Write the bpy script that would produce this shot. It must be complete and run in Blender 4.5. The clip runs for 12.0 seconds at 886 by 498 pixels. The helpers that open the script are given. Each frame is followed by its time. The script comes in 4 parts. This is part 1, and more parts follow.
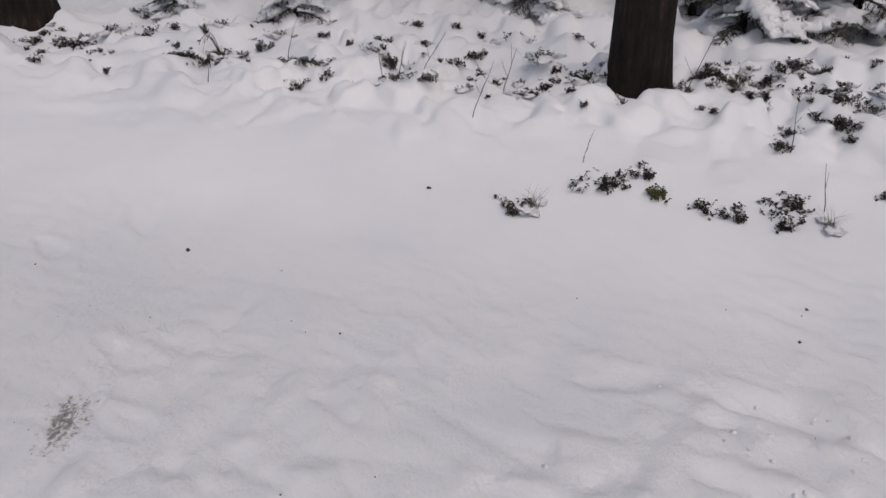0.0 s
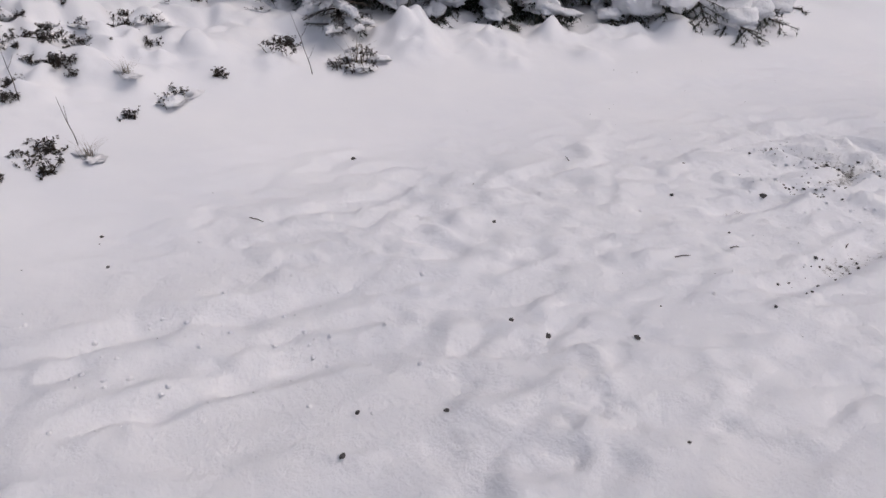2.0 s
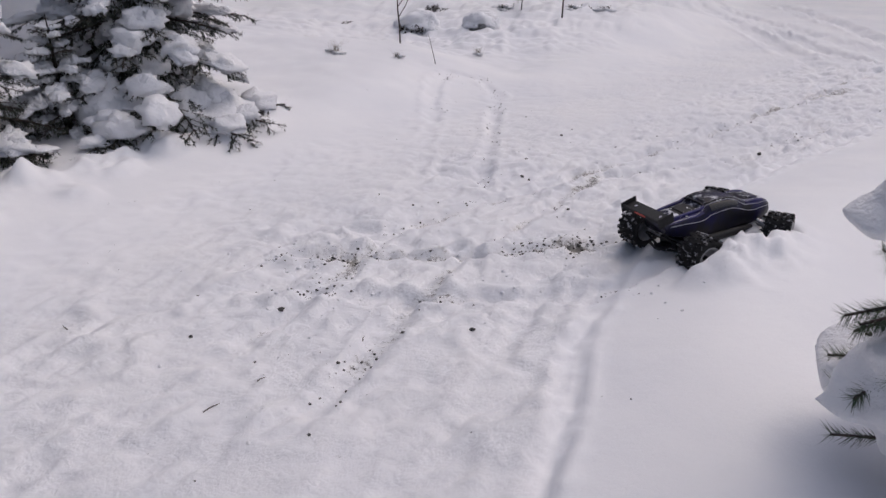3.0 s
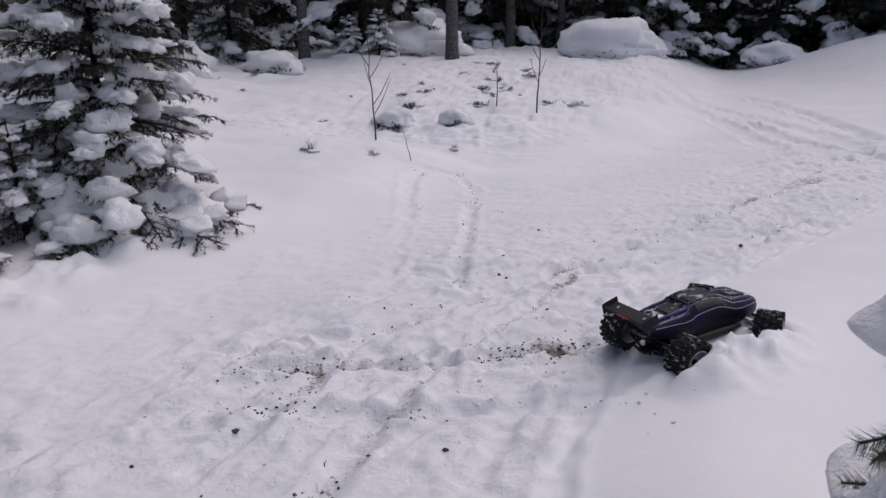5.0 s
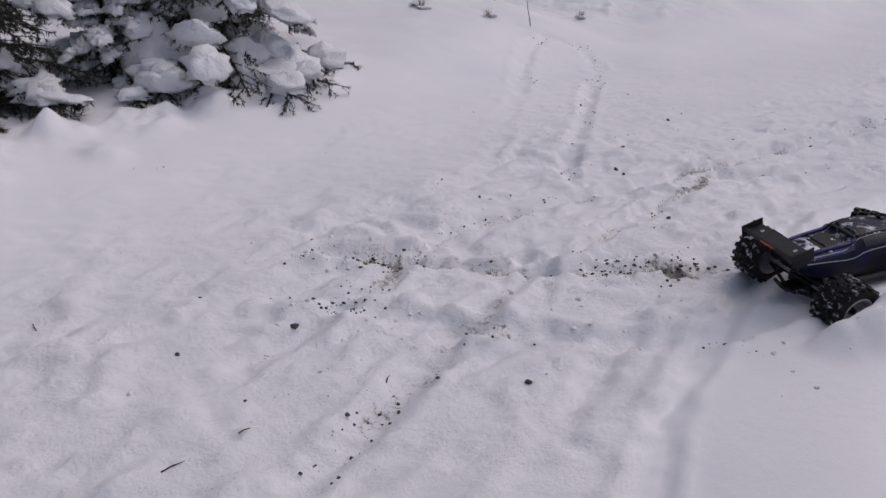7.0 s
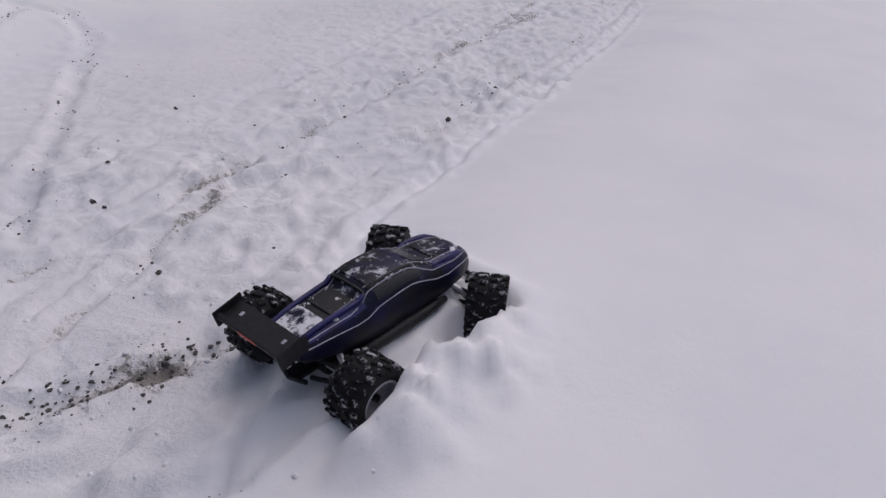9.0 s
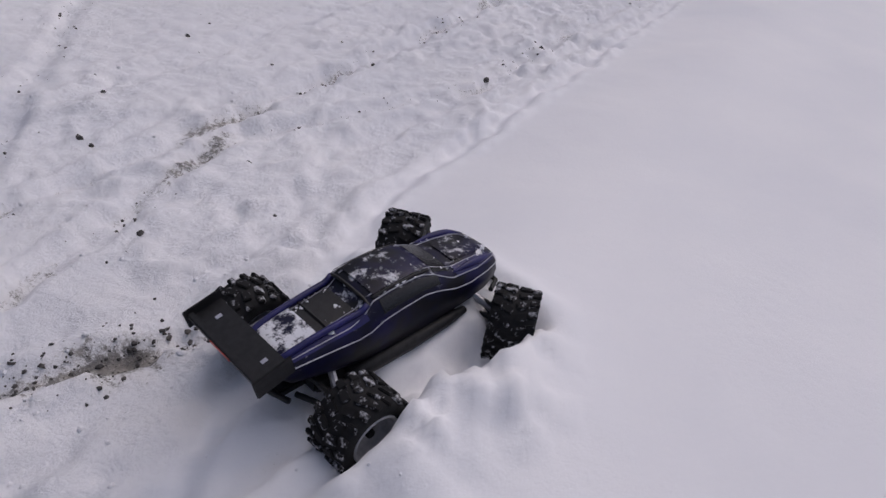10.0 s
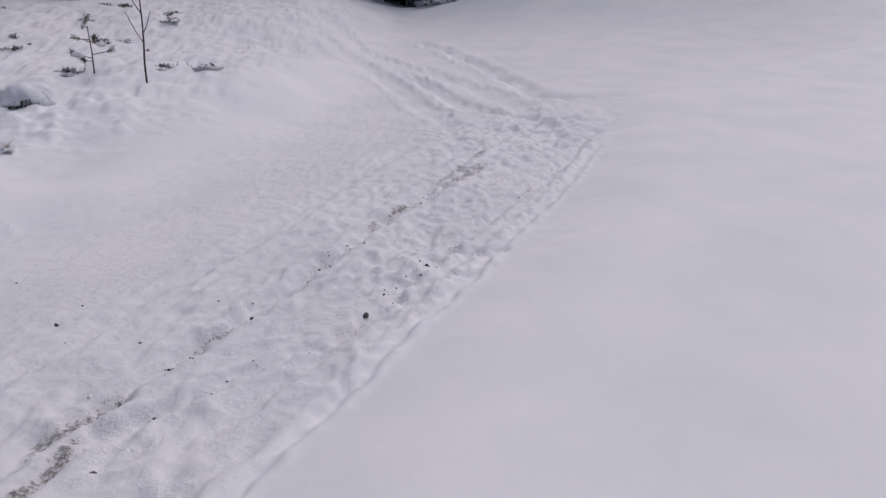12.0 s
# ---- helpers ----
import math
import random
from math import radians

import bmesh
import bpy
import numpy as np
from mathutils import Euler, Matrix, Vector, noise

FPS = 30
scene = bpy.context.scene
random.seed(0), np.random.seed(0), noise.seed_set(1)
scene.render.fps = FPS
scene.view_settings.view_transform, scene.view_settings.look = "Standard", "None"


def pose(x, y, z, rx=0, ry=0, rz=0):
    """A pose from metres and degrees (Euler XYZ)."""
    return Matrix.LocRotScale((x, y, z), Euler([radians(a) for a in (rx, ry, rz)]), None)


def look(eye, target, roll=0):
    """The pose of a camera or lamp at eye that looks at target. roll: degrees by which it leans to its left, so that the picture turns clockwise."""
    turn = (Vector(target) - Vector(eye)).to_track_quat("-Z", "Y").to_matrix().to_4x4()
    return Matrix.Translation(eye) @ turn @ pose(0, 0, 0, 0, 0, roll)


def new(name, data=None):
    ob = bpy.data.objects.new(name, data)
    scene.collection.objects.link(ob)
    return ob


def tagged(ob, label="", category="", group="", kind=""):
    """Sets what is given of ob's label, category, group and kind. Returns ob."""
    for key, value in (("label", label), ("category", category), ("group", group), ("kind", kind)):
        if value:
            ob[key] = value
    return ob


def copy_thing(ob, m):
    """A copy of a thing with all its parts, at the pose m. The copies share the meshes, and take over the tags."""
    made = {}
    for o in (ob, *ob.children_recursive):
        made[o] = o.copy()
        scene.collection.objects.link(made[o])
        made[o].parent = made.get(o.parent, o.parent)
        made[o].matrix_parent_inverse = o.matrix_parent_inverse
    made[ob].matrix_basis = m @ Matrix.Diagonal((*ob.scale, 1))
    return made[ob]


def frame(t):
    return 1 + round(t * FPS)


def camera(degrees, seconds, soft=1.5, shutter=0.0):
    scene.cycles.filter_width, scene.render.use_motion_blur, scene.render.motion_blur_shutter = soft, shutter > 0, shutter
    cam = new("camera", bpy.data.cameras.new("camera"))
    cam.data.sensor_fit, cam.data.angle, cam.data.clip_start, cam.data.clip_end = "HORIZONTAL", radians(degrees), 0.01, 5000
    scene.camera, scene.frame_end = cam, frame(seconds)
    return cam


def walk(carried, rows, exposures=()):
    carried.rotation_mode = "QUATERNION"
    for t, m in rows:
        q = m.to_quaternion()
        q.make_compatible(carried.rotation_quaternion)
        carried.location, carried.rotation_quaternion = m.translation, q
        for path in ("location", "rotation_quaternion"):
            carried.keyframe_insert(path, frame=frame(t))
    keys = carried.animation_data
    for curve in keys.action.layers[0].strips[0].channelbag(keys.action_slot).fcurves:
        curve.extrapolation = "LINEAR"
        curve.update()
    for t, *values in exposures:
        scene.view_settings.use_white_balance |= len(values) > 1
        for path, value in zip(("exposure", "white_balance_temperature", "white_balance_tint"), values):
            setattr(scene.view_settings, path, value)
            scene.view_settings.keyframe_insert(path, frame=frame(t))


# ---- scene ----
cam = camera(61.9, 12.0)

PATH = [
    (0, (0.493, -0.131, 1.311), (-1.205, -0.589, 0.36), -0.7),
    (0.5, (0.499, -0.11, 1.3), (-1.204, -0.573, 0.359), -1.2),
    (1, (0.488, -0.101, 1.245), (-1.214, -0.228, 0.201), -0.2),
    (1.5, (0.488, -0.168, 1.159), (-1.047, 0.5, 0.064), 1.6),
    (2, (0.52, -0.052, 1.167), (-0.78, 1.089, 0.164), 1.4),
    (2.1, (0.533, -0.022, 1.172), (-0.708, 1.217, 0.211), 1.3),
    (2.2, (0.537, 0.007, 1.173), (-0.609, 1.359, 0.247), 1.2),
    (2.3, (0.552, 0.036, 1.177), (-0.497, 1.482, 0.277), 0.8),
    (2.5, (0.585, 0.088, 1.192), (-0.237, 1.681, 0.305), 0.2),
    (3, (0.596, 0.241, 1.301), (0.162, 2.023, 0.503), 0.5),
    (3.5, (0.643, 0.333, 1.332), (0.279, 2.197, 0.706), -0.0),
    (5.3, (0.584, 0.462, 1.284), (0.159, 2.331, 0.715), -0.0),
    (5.5, (0.561, 0.485, 1.278), (0.115, 2.342, 0.686), 1.5),
    (6, (0.447, 0.579, 1.232), (-0.284, 2.253, 0.417), 1.5),
    (6.5, (0.452, 0.661, 1.213), (-0.477, 2.185, 0.312), 1.7),
    (7, (0.513, 0.864, 1.215), (-0.125, 2.533, 0.316), 2.4),
    (7.5, (0.663, 1.109, 1.238), (0.353, 2.866, 0.335), 3.2),
    (7.7, (0.693, 1.235, 1.24), (0.584, 3.021, 0.346), 3.3),
    (9.3, (0.889, 1.948, 1.184), (1.245, 3.645, 0.187), 5.4),
    (9.5, (0.897, 2.04, 1.17), (1.246, 3.737, 0.171), 7.3),
    (10, (0.885, 2.138, 1.167), (1.171, 3.768, 0.043), 10.3),
    (10.5, (0.98, 2.199, 1.188), (1.206, 3.816, 0.034), 8.4),
    (11, (1.123, 2.242, 1.216), (1.218, 3.862, 0.047), 8.4),
    (11.5, (1.161, 2.309, 1.314), (1.327, 4.027, 0.304), 5.0),
    (12, (1.291, 2.287, 1.425), (1.617, 4.12, 0.693), 0.7),
]
LIGHT = [(0, -0.50, 6360, 11), (1.0, -0.48, 6360, 11), (1.6, -0.27, 6330, 12), (2.3, -0.27, 6310, 13), (3.0, -0.34, 6260, 14), (3.6, -0.40, 6160, 16), (5.4, -0.43, 6130, 16), (6.5, -0.60, 6120, 16), (7.6, -0.55, 6110, 16), (9.5, -0.54, 6090, 16), (12, -0.53, 6050, 16)]
walk(cam, [(t, look(eye, target, roll)) for t, eye, target, roll in PATH], LIGHT)

# ---------- light ----------
world = bpy.data.worlds.new("overcast_sky")
scene.world = world
world.use_nodes = True
wn, wl = world.node_tree.nodes, world.node_tree.links
sky = wn.new("ShaderNodeTexSky")
sky.sky_type, sky.sun_disc = "NISHITA", False
sky.sun_elevation, sky.sun_rotation = radians(58), radians(40)
sky.air_density, sky.dust_density, sky.ozone_density = 1.0, 6.0, 1.0
wl.new(sky.outputs[0], wn["Background"].inputs[0])
wn["Background"].inputs[1].default_value = 0.12
sun_data = bpy.data.lights.new("sun", "SUN")
sun_data.energy, sun_data.angle, sun_data.color = 0.65, radians(110), (1.0, 0.93, 0.86)
sun = new("sun", sun_data)
sun.matrix_world = look((4, 3, 12), (0, 3, 0))


# ---------- materials ----------
def material(name, rough=0.6, metal=0.0, spec=0.4):
    m = bpy.data.materials.new(name)
    m.use_nodes = True
    n, l = m.node_tree.nodes, m.node_tree.links
    b = n["Principled BSDF"]
    b.inputs["Roughness"].default_value, b.inputs["Metallic"].default_value = rough, metal
    b.inputs["Specular IOR Level"].default_value = spec
    return m, n, l, b


def noise_node(n, l, scale, detail=4.0, rough=0.55):
    co = n.new("ShaderNodeTexCoord")
    t = n.new("ShaderNodeTexNoise")
    t.inputs["Scale"].default_value, t.inputs["Detail"].default_value, t.inputs["Roughness"].default_value = scale, detail, rough
    l.new(co.outputs["Object"], t.inputs["Vector"])
    return t


def ramp(n, l, source, stops):
    r = n.new("ShaderNodeValToRGB")
    while len(r.color_ramp.elements) < len(stops):
        r.color_ramp.elements.new(0.5)
    for e, (p, c) in zip(r.color_ramp.elements, stops):
        e.position, e.color = p, (*c, 1)
    l.new(source, r.inputs[0])
    return r


def bump(n, l, b, source, strength, distance, below=None):
    k = n.new("ShaderNodeBump")
    k.inputs["Strength"].default_value, k.inputs["Distance"].default_value = strength, distance
    l.new(source, k.inputs["Height"])
    if below:
        l.new(below.outputs[0], k.inputs["Normal"])
    l.new(k.outputs[0], b.inputs["Normal"])
    return k


def mottled(name, dark, light, scale=20.0, rough=0.7, metal=0.0, relief=0.002, spec=0.35, fine=6.0):
    m, n, l, b = material(name, rough, metal, spec)
    t = noise_node(n, l, scale)
    r = ramp(n, l, t.outputs[0], [(0.3, dark), (0.7, light)])
    l.new(r.outputs[0], b.inputs["Base Color"])
    f = noise_node(n, l, scale * fine)
    bump(n, l, b, f.outputs[0], 0.6, relief)
    return m


def mixed(n, l, factor, a, b):
    x = n.new("ShaderNodeMix")
    x.data_type = "RGBA"
    l.new(factor, x.inputs[0])
    l.new(a, x.inputs[6])
    l.new(b, x.inputs[7])
    return x.outputs[2]


# snow of the ground, with soil and leaf litter worn through where the wheels went
SNOW_GROUND, n, l, b = material("trodden_snow", 0.62, 0, 0.3)
broad = noise_node(n, l, 1.3, 5)
white = ramp(n, l, broad.outputs[0], [(0.3, (0.75, 0.76, 0.80)), (0.7, (0.83, 0.83, 0.85))])
soil_noise = noise_node(n, l, 30, 6, 0.65)
soil = ramp(n, l, soil_noise.outputs[0], [(0.35, (0.05, 0.045, 0.04)), (0.7, (0.30, 0.28, 0.25))])
att = n.new("ShaderNodeAttribute")
att.attribute_name = "soil"
speck = noise_node(n, l, 48, 8, 0.8)
add = n.new("ShaderNodeMath")
add.operation = "MULTIPLY_ADD"
l.new(att.outputs["Fac"], add.inputs[0])
add.inputs[1].default_value = 0.6
l.new(speck.outputs[0], add.inputs[2])
cut = ramp(n, l, add.outputs[0], [(0.80, (0, 0, 0)), (0.90, (0.85, 0.85, 0.85))])
# meltwater and fine soil tint the packed snow a little round the bare patches
stained = n.new("ShaderNodeRGB")
stained.outputs[0].default_value = (0.60, 0.58, 0.54, 1)
tint_noise = noise_node(n, l, 15, 8, 0.75)
tint_mul = n.new("ShaderNodeMath")
tint_mul.operation = "MULTIPLY"
l.new(att.outputs["Fac"], tint_mul.inputs[0])
l.new(tint_noise.outputs[0], tint_mul.inputs[1])
tint = ramp(n, l, tint_mul.outputs[0], [(0.15, (0, 0, 0)), (0.5, (0.6, 0.6, 0.6))])
packed = mixed(n, l, tint.outputs[0], white.outputs[0], stained.outputs[0])
l.new(mixed(n, l, cut.outputs[0], packed, soil.outputs[0]), b.inputs["Base Color"])
grain = noise_node(n, l, 160, 3)
lump = noise_node(n, l, 26, 8, 0.7)
tread_att = n.new("ShaderNodeAttribute")
tread_att.attribute_name = "trodden"
mul = n.new("ShaderNodeMath")
mul.operation = "MULTIPLY"
l.new(lump.outputs[0], mul.inputs[0])
l.new(tread_att.outputs["Fac"], mul.inputs[1])
first = bump(n, l, b, mul.outputs[0], 0.65, 0.024)
bump(n, l, b, grain.outputs[0], 0.12, 0.003, first)

SNOW, n, l, b = material("fresh_snow", 0.65, 0, 0.3)
t = noise_node(n, l, 6, 5)
r = ramp(n, l, t.outputs[0], [(0.3, (0.78, 0.79, 0.83)), (0.7, (0.85, 0.85, 0.87))])
l.new(r.outputs[0], b.inputs["Base Color"])
g = noise_node(n, l, 60, 5, 0.6)
bump(n, l, b, g.outputs[0], 0.6, 0.02)

BARK, n, l, b = material("pine_bark", 0.9, 0, 0.25)
co = n.new("ShaderNodeTexCoord")
st = n.new("ShaderNodeMapping")
st.inputs["Scale"].default_value = (1, 1, 0.22)
l.new(co.outputs["Object"], st.inputs["Vector"])
plate = n.new("ShaderNodeTexNoise")
plate.inputs["Scale"].default_value, plate.inputs["Detail"].default_value, plate.inputs["Roughness"].default_value = 26, 6, 0.65
l.new(st.outputs[0], plate.inputs["Vector"])
tone = ramp(n, l, plate.outputs[0], [(0.35, (0.006, 0.005, 0.004)), (0.6, (0.022, 0.015, 0.012)), (0.75, (0.07, 0.055, 0.05))])
l.new(tone.outputs[0], b.inputs["Base Color"])
bump(n, l, b, plate.outputs[0], 1.0, 0.03)
BARK_GREY = mottled("lichen_bark", (0.02, 0.018, 0.017), (0.16, 0.15, 0.15), 22, 0.9, 0, 0.006)
TWIG = mottled("twig_bark", (0.03, 0.022, 0.02), (0.09, 0.065, 0.055), 40, 0.85)
NEEDLE = mottled("spruce_needles", (0.010, 0.014, 0.010), (0.032, 0.04, 0.028), 8, 0.6)
PINE_NEEDLE = mottled("pine_needles", (0.03, 0.05, 0.03), (0.08, 0.11, 0.06), 20, 0.55)
LEAF = mottled("shrub_leaves", (0.012, 0.010, 0.009), (0.045, 0.036, 0.026), 30, 0.6)
MOSS = mottled("moss_leaves", (0.03, 0.045, 0.012), (0.11, 0.13, 0.04), 40, 0.8)
STRAW = mottled("dry_grass", (0.12, 0.10, 0.075), (0.26, 0.22, 0.17), 30, 0.8)
STONE = mottled("wet_stone", (0.03, 0.03, 0.03), (0.11, 0.10, 0.095), 40, 0.7)
ROCK = mottled("rock", (0.06, 0.06, 0.06), (0.22, 0.21, 0.2), 5, 0.85, 0, 0.02)
RUBBER = mottled("tyre_rubber", (0.005, 0.005, 0.006), (0.013, 0.013, 0.014), 60, 0.8, 0, 0.001)
PLASTIC = mottled("black_plastic", (0.006, 0.006, 0.007), (0.015, 0.015, 0.017), 80, 0.55, 0, 0.0004)
RIM = mottled("rim_plastic", (0.3, 0.3, 0.32), (0.5, 0.5, 0.52), 50, 0.5)
STEEL = mottled("dull_steel", (0.25, 0.25, 0.27), (0.4, 0.4, 0.42), 60, 0.4, 0.9, 0.0003)
STRIPE = mottled("silver_print", (0.32, 0.32, 0.38), (0.5, 0.5, 0.56), 50, 0.4)
BLUE = mottled("blue_lacquer", (0.008, 0.008, 0.05), (0.022, 0.02, 0.13), 25, 0.4, 0.0, 0.0002, 0.35)
RED = mottled("red_print", (0.3, 0.03, 0.02), (0.45, 0.06, 0.04), 50, 0.4)
GLASSY = mottled("smoked_window", (0.006, 0.006, 0.008), (0.014, 0.014, 0.016), 30, 0.25, 0, 0.0001, 0.4)

# lacquered shell with snow dust frozen on it
SHELL, n, l, b = material("lacquered_shell", 0.4, 0.0, 0.2)
t = noise_node(n, l, 9, 3)
paint = ramp(n, l, t.outputs[0], [(0.42, (0.008, 0.008, 0.012)), (0.66, (0.010, 0.009, 0.055))])
d = noise_node(n, l, 34, 8, 0.75)
facing = n.new("ShaderNodeTexCoord")
parts = n.new("ShaderNodeSeparateXYZ")
l.new(facing.outputs["Normal"], parts.inputs[0])
lie = n.new("ShaderNodeMath")
lie.operation = "MULTIPLY_ADD"
l.new(parts.outputs[2], lie.inputs[0])
lie.inputs[1].default_value = 0.16
l.new(d.outputs[0], lie.inputs[2])
dust = ramp(n, l, lie.outputs[0], [(0.69, (0, 0, 0)), (0.80, (0.75, 0.75, 0.75))])
flat = n.new("ShaderNodeRGB")
flat.outputs[0].default_value = (0.75, 0.76, 0.8, 1)
l.new(mixed(n, l, dust.outputs[0], paint.outputs[0], flat.outputs[0]), b.inputs["Base Color"])
gloss = ramp(n, l, dust.outputs[0], [(0.0, (0.4, 0.4, 0.4)), (1.0, (0.7, 0.7, 0.7))])
l.new(gloss.outputs[0], b.inputs["Roughness"])

FROST, n, l, b = material("caked_snow", 0.7, 0, 0.2)
d = noise_node(n, l, 26, 8, 0.7)
cake = ramp(n, l, d.outputs[0], [(0.44, (0.010, 0.010, 0.03)), (0.52, (0.72, 0.73, 0.77))])
l.new(cake.outputs[0], b.inputs["Base Color"])
bump(n, l, b, d.outputs[0], 0.8, 0.006)

# tread with snow packed between the lugs
TREAD, n, l, b = material("snowy_tread", 0.8, 0, 0.3)
d = noise_node(n, l, 45, 6, 0.7)
pack = ramp(n, l, d.outputs[0], [(0.53, (0.007, 0.007, 0.008)), (0.64, (0.55, 0.55, 0.58))])
l.new(pack.outputs[0], b.inputs["Base Color"])


# ---------- mesh helpers ----------
def mesh_of(name, geo, mat, smooth=False):
    verts, faces = geo
    me = bpy.data.meshes.new(name)
    me.from_pydata([tuple(v) for v in verts], [], faces)
    me.materials.append(mat)
    if smooth:
        me.polygons.foreach_set("use_smooth", [True] * len(me.polygons))
    me.update()
    return me


def part(name, geo, mat, parent=None, label="", smooth=False):
    ob = new(name, mesh_of(name, geo, mat, smooth))
    ob.parent = parent
    return tagged(ob, label) if label else ob


def thing(name, label, category, group="", at=(0, 0, 0)):
    ob = new(name)
    ob.location = at
    ob.empty_display_size = 0.05
    return tagged(ob, label, category, group)


def join(*geos):
    verts, faces = [], []
    for v, f in geos:
        k = len(verts)
        verts.extend(v)
        faces.extend([tuple(i + k for i in q) for q in f])
    return verts, faces


def moved(geo, m):
    return [m @ Vector(v) for v in geo[0]], geo[1]


def tube(points, radii, sides=6, cap=True):
    points = [Vector(p) for p in points]
    verts, faces = [], []
    for i, p in enumerate(points):
        way = (points[min(i + 1, len(points) - 1)] - points[max(i - 1, 0)]).normalized()
        side = way.cross(Vector((0.13, 0.21, 0.97)) if abs(way.z) < 0.9 else Vector((1, 0.1, 0))).normalized()
        up = side.cross(way)
        for k in range(sides):
            a = 2 * math.pi * k / sides
            verts.append(p + (side * math.cos(a) + up * math.sin(a)) * radii[i])
    for i in range(len(points) - 1):
        for k in range(sides):
            a, c = i * sides + k, i * sides + (k + 1) % sides
            faces.append((a, c, c + sides, a + sides))
    if cap:
        faces.append(tuple(range(sides))[::-1])
        faces.append(tuple(range(len(verts) - sides, len(verts))))
    return verts, faces


def box(x0, x1, y0, y1, z0, z1, r=0.0):
    """A block with chamfered edges."""
    bm = bmesh.new()
    bmesh.ops.create_cube(bm, size=1)
    for v in bm.verts:
        v.co = Vector(((x0 + x1) / 2 + v.co.x * (x1 - x0), (y0 + y1) / 2 + v.co.y * (y1 - y0), (z0 + z1) / 2 + v.co.z * (z1 - z0)))
    if r:
        bmesh.ops.bevel(bm, geom=bm.edges[:], offset=r, segments=2, affect="EDGES")
    bm.verts.index_update()
    geo = [v.co.copy() for v in bm.verts], [tuple(v.index for v in f.verts) for f in bm.faces]
    bm.free()
    return geo


def lathe(profile, sides=32, axis="Y"):
    verts, faces = [], []
    m = len(profile)
    for k in range(sides):
        a = 2 * math.pi * k / sides
        for r, h in profile:
            verts.append(Vector((r * math.cos(a), h, r * math.sin(a))))
    for k in range(sides):
        for j in range(m - 1):
            a, c = k * m + j, ((k + 1) % sides) * m + j
            faces.append((a, a + 1, c + 1, c))
    return verts, faces


def blob(centre, size, turn=0.0, tilt=0.0, rough=0.18, seed=0, rings=8, sides=12):
    """A lumpy heap of snow."""
    m = pose(*centre, 0, tilt, turn)
    verts, faces = [], []
    off = Vector((seed * 3.7, seed * 1.3, seed * 0.7))
    for i in range(rings + 1):
        th = math.pi * i / rings
        for k in range(sides):
            ph = 2 * math.pi * k / sides
            p = Vector((math.sin(th) * math.cos(ph), math.sin(th) * math.sin(ph), math.cos(th)))
            s = 1 + rough * 2 * noise.noise(p * 1.7 + off) + rough * noise.noise(p * 4.1 + off) + 0.45 * rough * noise.noise(p * 8.3 + off)
            p = Vector((p.x * size[0], p.y * size[1], p.z * size[2])) * s
            if p.z < 0:
                p.z *= 0.6
            verts.append(m @ p)
    for i in range(rings):
        for k in range(sides):
            a, c = i * sides + k, i * sides + (k + 1) % sides
            faces.append((a, a + sides, c + sides, c))
    return verts, faces


# ---------- ground ----------
def lattice(ix, iy, seed):
    h = np.sin(ix * 127.1 + iy * 311.7 + seed * 74.7) * 43758.5453
    return h - np.floor(h)


def vnoise(x, y, seed):
    ix, iy = np.floor(x), np.floor(y)
    fx, fy = x - ix, y - iy
    fx, fy = fx * fx * (3 - 2 * fx), fy * fy * (3 - 2 * fy)
    a, b_ = lattice(ix, iy, seed), lattice(ix + 1, iy, seed)
    c, d_ = lattice(ix, iy + 1, seed), lattice(ix + 1, iy + 1, seed)
    return (a + (b_ - a) * fx) * (1 - fy) + (c + (d_ - c) * fx) * fy - 0.5


def fbm(x, y, size, seed, octaves=3):
    out, amp, k = 0.0, 1.0, 1.0 / size
    for o in range(octaves):
        ca, sa = math.cos(0.7 * o + seed), math.sin(0.7 * o + seed)
        out = out + amp * vnoise((x * ca - y * sa) * k + 17 * o, (x * sa + y * ca) * k - 9 * o, seed + o)
        amp, k = amp * 0.5, k * 2.1
    return out


def along(x, y, line):
    """Distance to a line of points, and the side: positive on the left of its way."""
    best = np.full(np.shape(x), 1e9)
    side = np.zeros(np.shape(x))
    run = np.zeros(np.shape(x))
    total = 0.0
    for (x0, y0), (x1, y1) in zip(line[:-1], line[1:]):
        dx, dy = x1 - x0, y1 - y0
        length = math.hypot(dx, dy)
        t = np.clip(((x - x0) * dx + (y - y0) * dy) / length ** 2, 0, 1)
        d = np.hypot(x - x0 - t * dx, y - y0 - t * dy)
        near = d < best
        best = np.where(near, d, best)
        side = np.where(near, np.sign(dx * (y - y0) - dy * (x - x0)), side)
        run = np.where(near, total + t * length, run)
        total += length
    return best * np.where(side == 0, 1, side), run


def step(a, b_, v):
    t = np.clip((v - a) / (b_ - a), 0, 1)
    return t * t * (3 - 2 * t)


BANK = [(-1.9, -40), (-1.9, -6), (-1.85, -2), (-1.85, 0.4), (-1.9, 1.4), (-1.7, 2.6), (-1.35, 3.6), (-0.9, 5.0), (-0.2, 6.6), (0.8, 8.2), (1.6, 10), (2.2, 13), (3.0, 18), (6, 40)]
EDGE = [(0.9, -40), (0.75, -4), (0.6, 0), (0.52, 1.5), (0.53, 2.4), (0.64, 3.05), (1.0, 4.0), (1.4, 4.6), (2.0, 5.45), (2.95, 6.85), (3.9, 8.5), (4.6, 9.9), (5.8, 11.2), (12, 15), (40, 24)]
CAR = pose(1.011, 3.354, 0.0, 0, 0, 41.0)
BASE, TRACK = 0.43, 0.355
